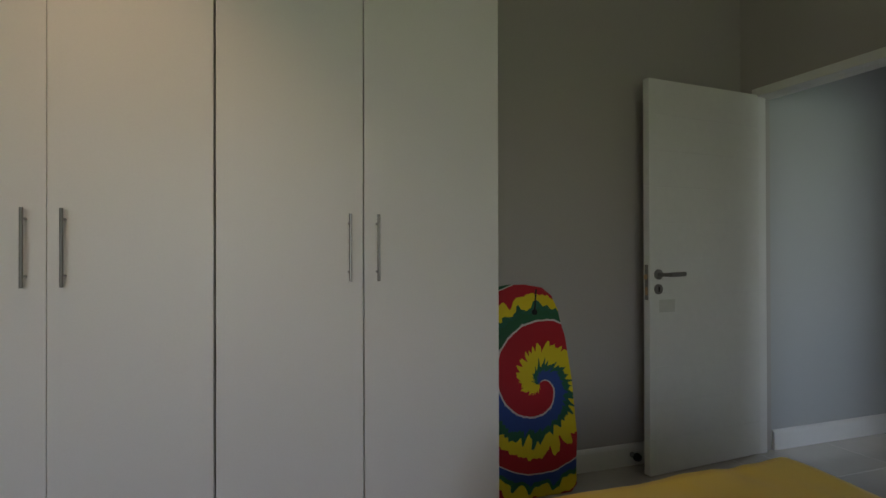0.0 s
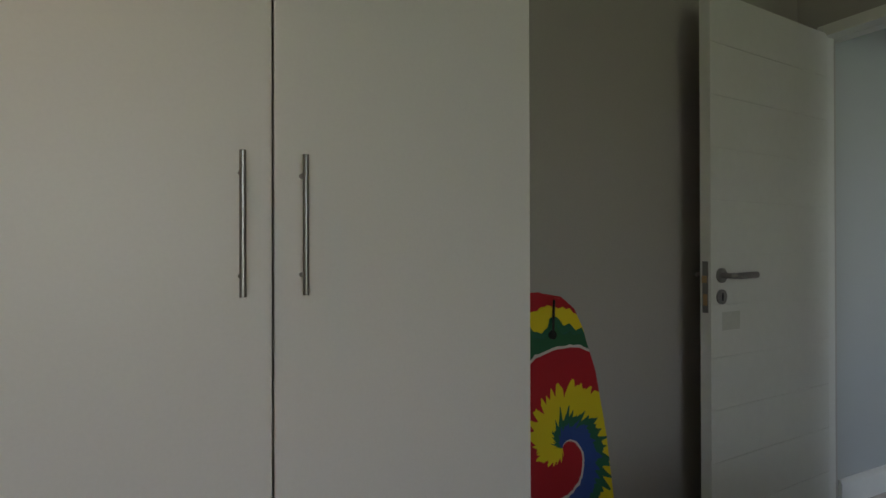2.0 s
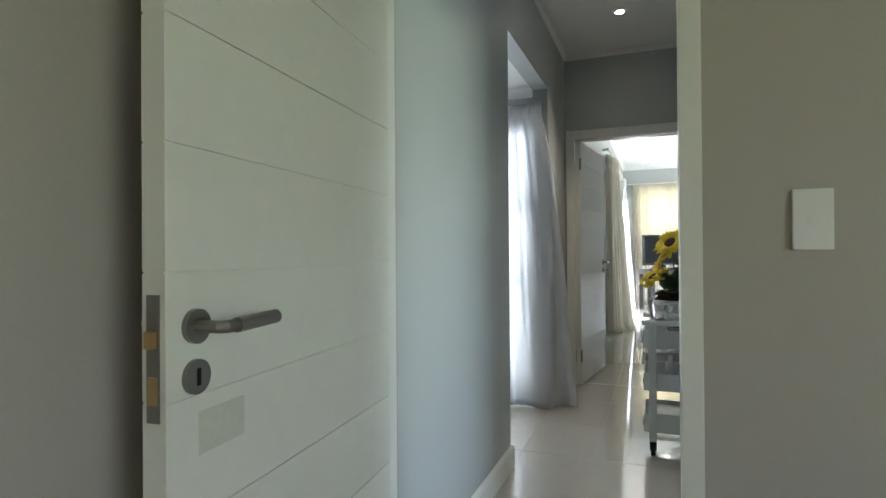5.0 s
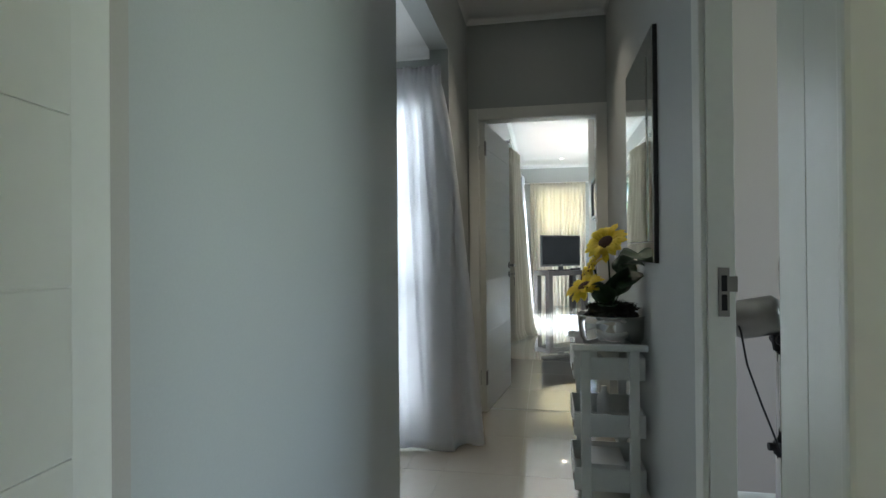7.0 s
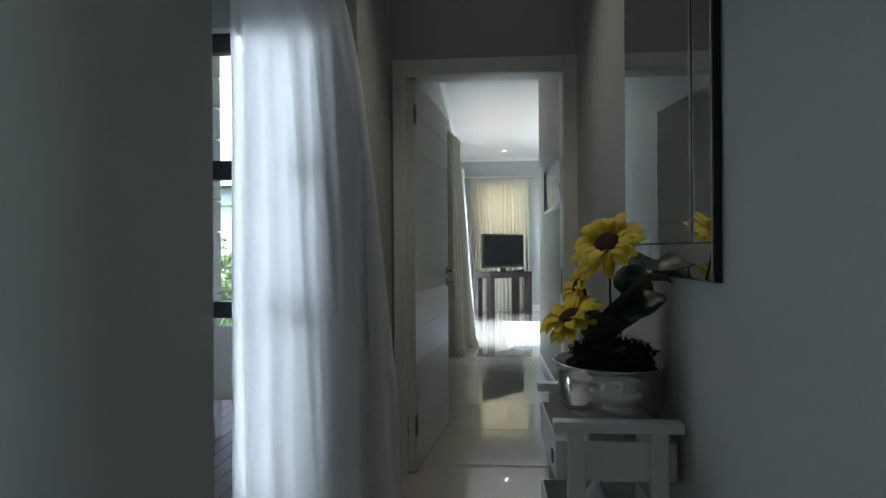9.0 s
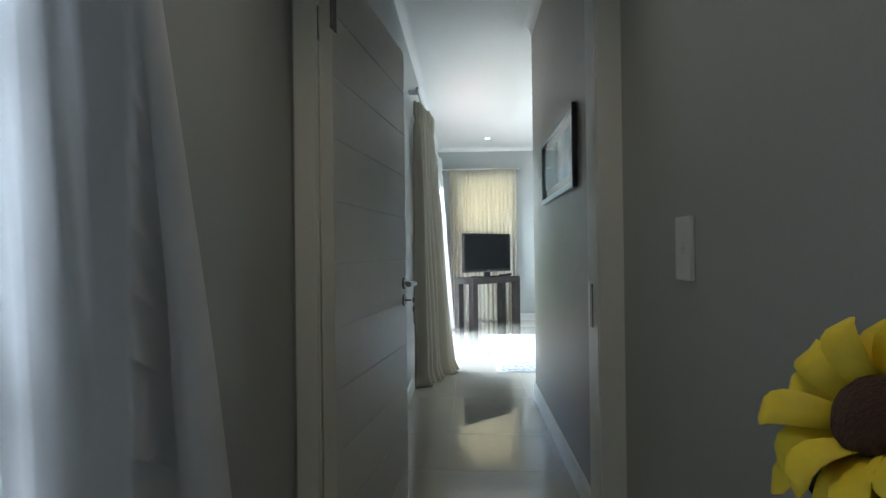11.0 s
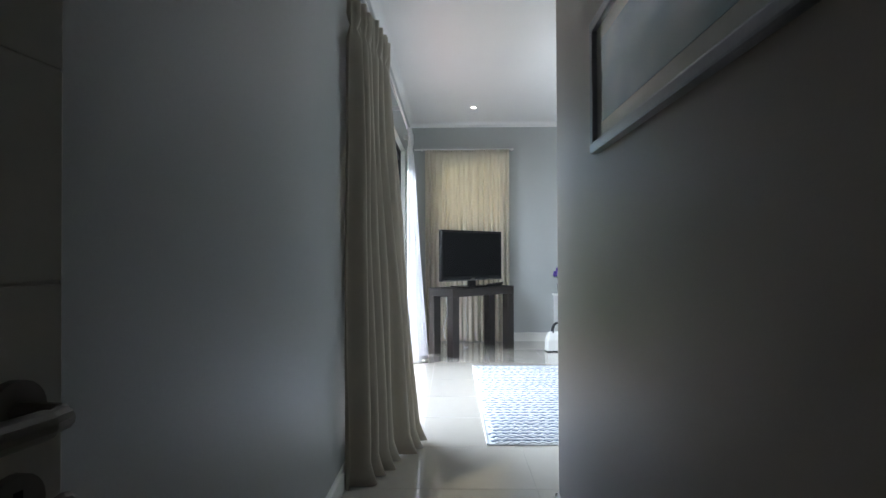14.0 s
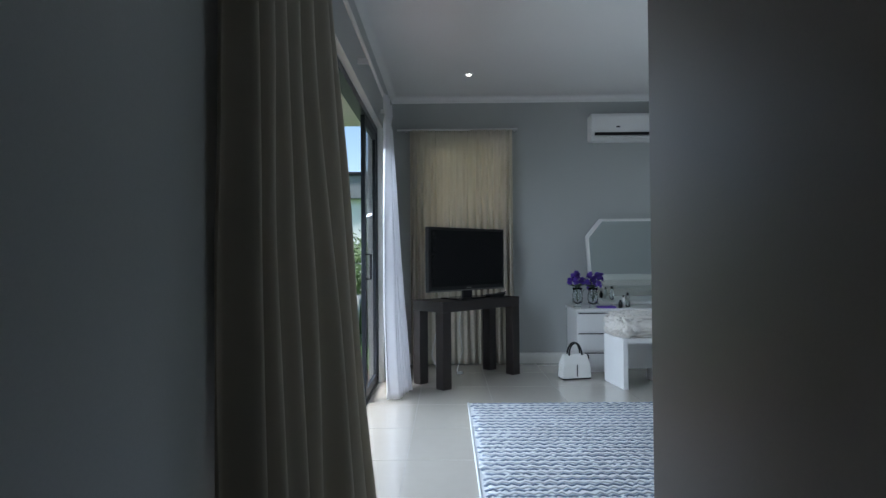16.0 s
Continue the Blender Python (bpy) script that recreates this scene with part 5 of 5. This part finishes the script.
part("wall", cube((5.47, 3.66, -0.14), (6.75, 6.5, 2.9)), SIDING, wing)
for i in range(15):
    z = -0.1 + i * 0.2
    part("siding_board", cube((5.47, 3.635, z), (6.75, 3.658, z + 0.192), 0.004), SIDING, wing)
part("roof", cube((5.2, 3.3, 2.9), (7.0, 6.8, 3.05), 0.01), ROOF, wing)
eave = setting("trim_eave", [((5.46, 2.52, 2.62), (13.9, 3.55, 2.72)), ((-1.9, -2.8, 3.1), (14.2, 3.55, 3.2))], PAINT_WHITE, "white painted eave over the deck", "eave")
house = tagged(new("neighbour_house"), "white neighbouring house with a grey roof", "house")
part("wall", cube((26, 0, -0.14), (34, 14, 3.1)), PAINT_WHITE, house)
part("fascia", cube((25.7, -0.3, 3.1), (34.3, 14.3, 3.85), 0.02), ROOF, house)
part("roof", cube((25.6, -0.4, 3.85), (34.4, 14.4, 3.95), 0.02), BLACK, house)
part("window", cube((25.97, 5.5, 1.0), (26.0, 7.0, 2.2)), SCREEN, house)
chair = thing("garden_chair", "white plastic garden chair on the deck", "chair", at=pose(6.32, 3.38, -0.03, 0, 0, 100))
part("seat", cube((-0.22, -0.22, 0.42), (0.22, 0.22, 0.45), 0.012), WHITE_PLASTIC, chair)
part("backrest", cube((-0.22, 0.19, 0.45), (0.22, 0.22, 0.85), 0.012, pose(0, 0, 0, -8)), WHITE_PLASTIC, chair)
for x in (-1, 1):
    for y in (-1, 1):
        bm = bmesh.new()
        tube(bm, [(x * 0.18, y * 0.18, 0.43), (x * 0.23, y * 0.24, 0.0)], [0.024, 0.02], 10)
        part("leg", bm, WHITE_PLASTIC, chair)
pot = thing("plant_pot", "tall white garden pot with a spiky plant", "planter", at=pose(16.2, 3.28, -0.14))
bm = bmesh.new()
lathe(bm, [(0, 0), (0.14, 0), (0.21, 0.75), (0.19, 0.75), (0.16, 0.6), (0, 0.6)], 28)
part("pot", bm, PAINT_WHITE, pot, "", True)


def spiky(parent, at, count, length, seed):
    rnd = random.Random(seed)
    bm = bmesh.new()
    for i in range(count):
        a, e = rnd.uniform(0, 6.283), rnd.uniform(0.5, 1.5)
        d = Vector((math.cos(a) * math.cos(e), math.sin(a) * math.cos(e), math.sin(e)))
        ln = length * rnd.uniform(0.6, 1.1)
        w = Vector((-math.sin(a), math.cos(a), 0)) * 0.018
        p = [Vector(at) + d * ln * u - Vector((0, 0, 0.35 * ln * u * u * (1.4 - math.sin(e)))) for u in (0, 0.35, 0.7, 1)]
        v = [[bm.verts.new(q - w * s), bm.verts.new(q + w * s)] for q, s in zip(p, (0.7, 1, 0.7, 0.05))]
        for r, q in zip(v, v[1:]):
            bm.faces.new((r[0], r[1], q[1], q[0]))
    return part("blades", bm, BUSH, parent)


spiky(pot, (0, 0, 0.6), 60, 0.7, 2)


def bush(x, y, r, h, seed, label="leafy green garden shrub"):
    rnd = random.Random(seed)
    ob = thing("shrub", label, "shrub", "garden shrubs", pose(x, y, -0.14))
    bm = bmesh.new()
    for i in range(9):
        a = rnd.uniform(0, 6.283)
        tube(bm, [(0, 0, 0), (r * 0.3 * math.cos(a), r * 0.3 * math.sin(a), h * 0.5), (r * 0.6 * math.cos(a), r * 0.6 * math.sin(a), h * 0.85)], [0.02, 0.012, 0.004], 5)
    part("limbs", bm, WENGE, ob)
    bm = bmesh.new()
    for i in range(1500):
        n = Vector((rnd.gauss(0, 1), rnd.gauss(0, 1), rnd.gauss(0, 1))).normalized() * rnd.uniform(0.5, 1.08)
        p = Vector((n.x * r, n.y * r, h * 0.55 + n.z * h * 0.48))
        u = Vector((rnd.gauss(0, 1), rnd.gauss(0, 1), rnd.gauss(0, 1))).normalized()
        w = u.orthogonal().normalized() * 0.022
        u *= 0.075
        bm.faces.new([bm.verts.new(q) for q in (p - u, p + w, p + u, p - w)])
    tagged(part("leaves", bm, BUSH, ob), kind="stuff")


for i, (x, y, r, h) in enumerate(((17.0, 3.05, 0.6, 1.7), (17.3, 3.9, 0.7, 1.9), (17.2, 4.9, 0.7, 1.6), (16.9, 2.3, 0.5, 1.3), (17.5, 5.9, 0.7, 1.8), (9.4, 5.4, 0.7, 1.6), (10.6, 5.8, 0.7, 1.5), (8.2, 6.2, 0.7, 1.7), (17.1, 1.3, 0.6, 1.6))):
    bush(x, y, r, h, 20 + i)
agave = thing("spiky_plant", "spiky green plant in the garden bed", "plant", at=pose(16.6, 3.15, -0.14))
spiky(agave, (0, 0, 0.1), 90, 1.5, 6)
for i in range(14):
    rnd = random.Random(50 + i)
    bm = bmesh.new()
    bmesh.ops.create_icosphere(bm, subdivisions=2, radius=1)
    for v in bm.verts:
        q = 1 + 0.25 * noise.noise(v.co * 1.7 + Vector((i, 0, 0)))
        v.co = Vector((v.co.x * 0.09 * q, v.co.y * 0.07 * q, v.co.z * 0.05 * q))
    st = mesh_object("white_stone", bm, PAINT_WHITE, True)
    st.location = (13.95 + rnd.uniform(0, 0.12), 2.6 + i * 0.15, -0.11)
    tagged(st, "rounded white edging stone beside the deck", "stone", "edging stones")

# ---- floor ----
tile_meshes = {}


def tile_mesh(w, d):
    key = (round(w, 3), round(d, 3))
    if key not in tile_meshes:
        bm = cube((0, 0, -0.012), (w, d, 0), 0.0012)
        data = bpy.data.meshes.new("tile")
        bm.to_mesh(data)
        bm.free()
        data.materials.append(TILE)
        tile_meshes[key] = data
    return tile_meshes[key]


floor = setting("floor", [((-1.82, -2.7, -0.1), (FAR + 0.12, 2.5, -0.0015)), ((3.1, 2.5, -0.1), (5.45, 3.9, -0.0015)), ((-1.82, 2.5, -0.1), (2.84, BACK + 0.1, -0.0015))], GROUT, "polished cream porcelain tile floor", "floor")
STEP = 0.6


def tiles(x0, x1, y0, y1, ox, oy):
    gap = 0.0012
    for i in range(math.floor((x0 - ox) / STEP), math.ceil((x1 - ox) / STEP)):
        for j in range(math.floor((y0 - oy) / STEP), math.ceil((y1 - oy) / STEP)):
            a, b = max(x0, ox + i * STEP) + gap, min(x1, ox + (i + 1) * STEP) - gap
            c, d = max(y0, oy + j * STEP) + gap, min(y1, oy + (j + 1) * STEP) - gap
            if b - a > 0.02 and d - c > 0.02:
                t = new("tile", tile_mesh(b - a, d - c))
                t.location = (a, c, 0)
                t.parent = floor


tiles(-1.72, 2.72, -2.6, BACK, 0.1, 0.2)
tiles(2.72, 6.23, HS - 0.12, HN, 0.25, 0.2)
tiles(4.19, 5.33, HN, 3.8, 0.25, 0.2)
tiles(6.23, 8.935, PS, PN, 0.25, 0.2)
tiles(8.935, FAR, -2.5, PN + 0.05, 0.25, 0.2)
tiles(2.84, 6.3, -2.0, HS - 0.12, 0.25, 0.1)
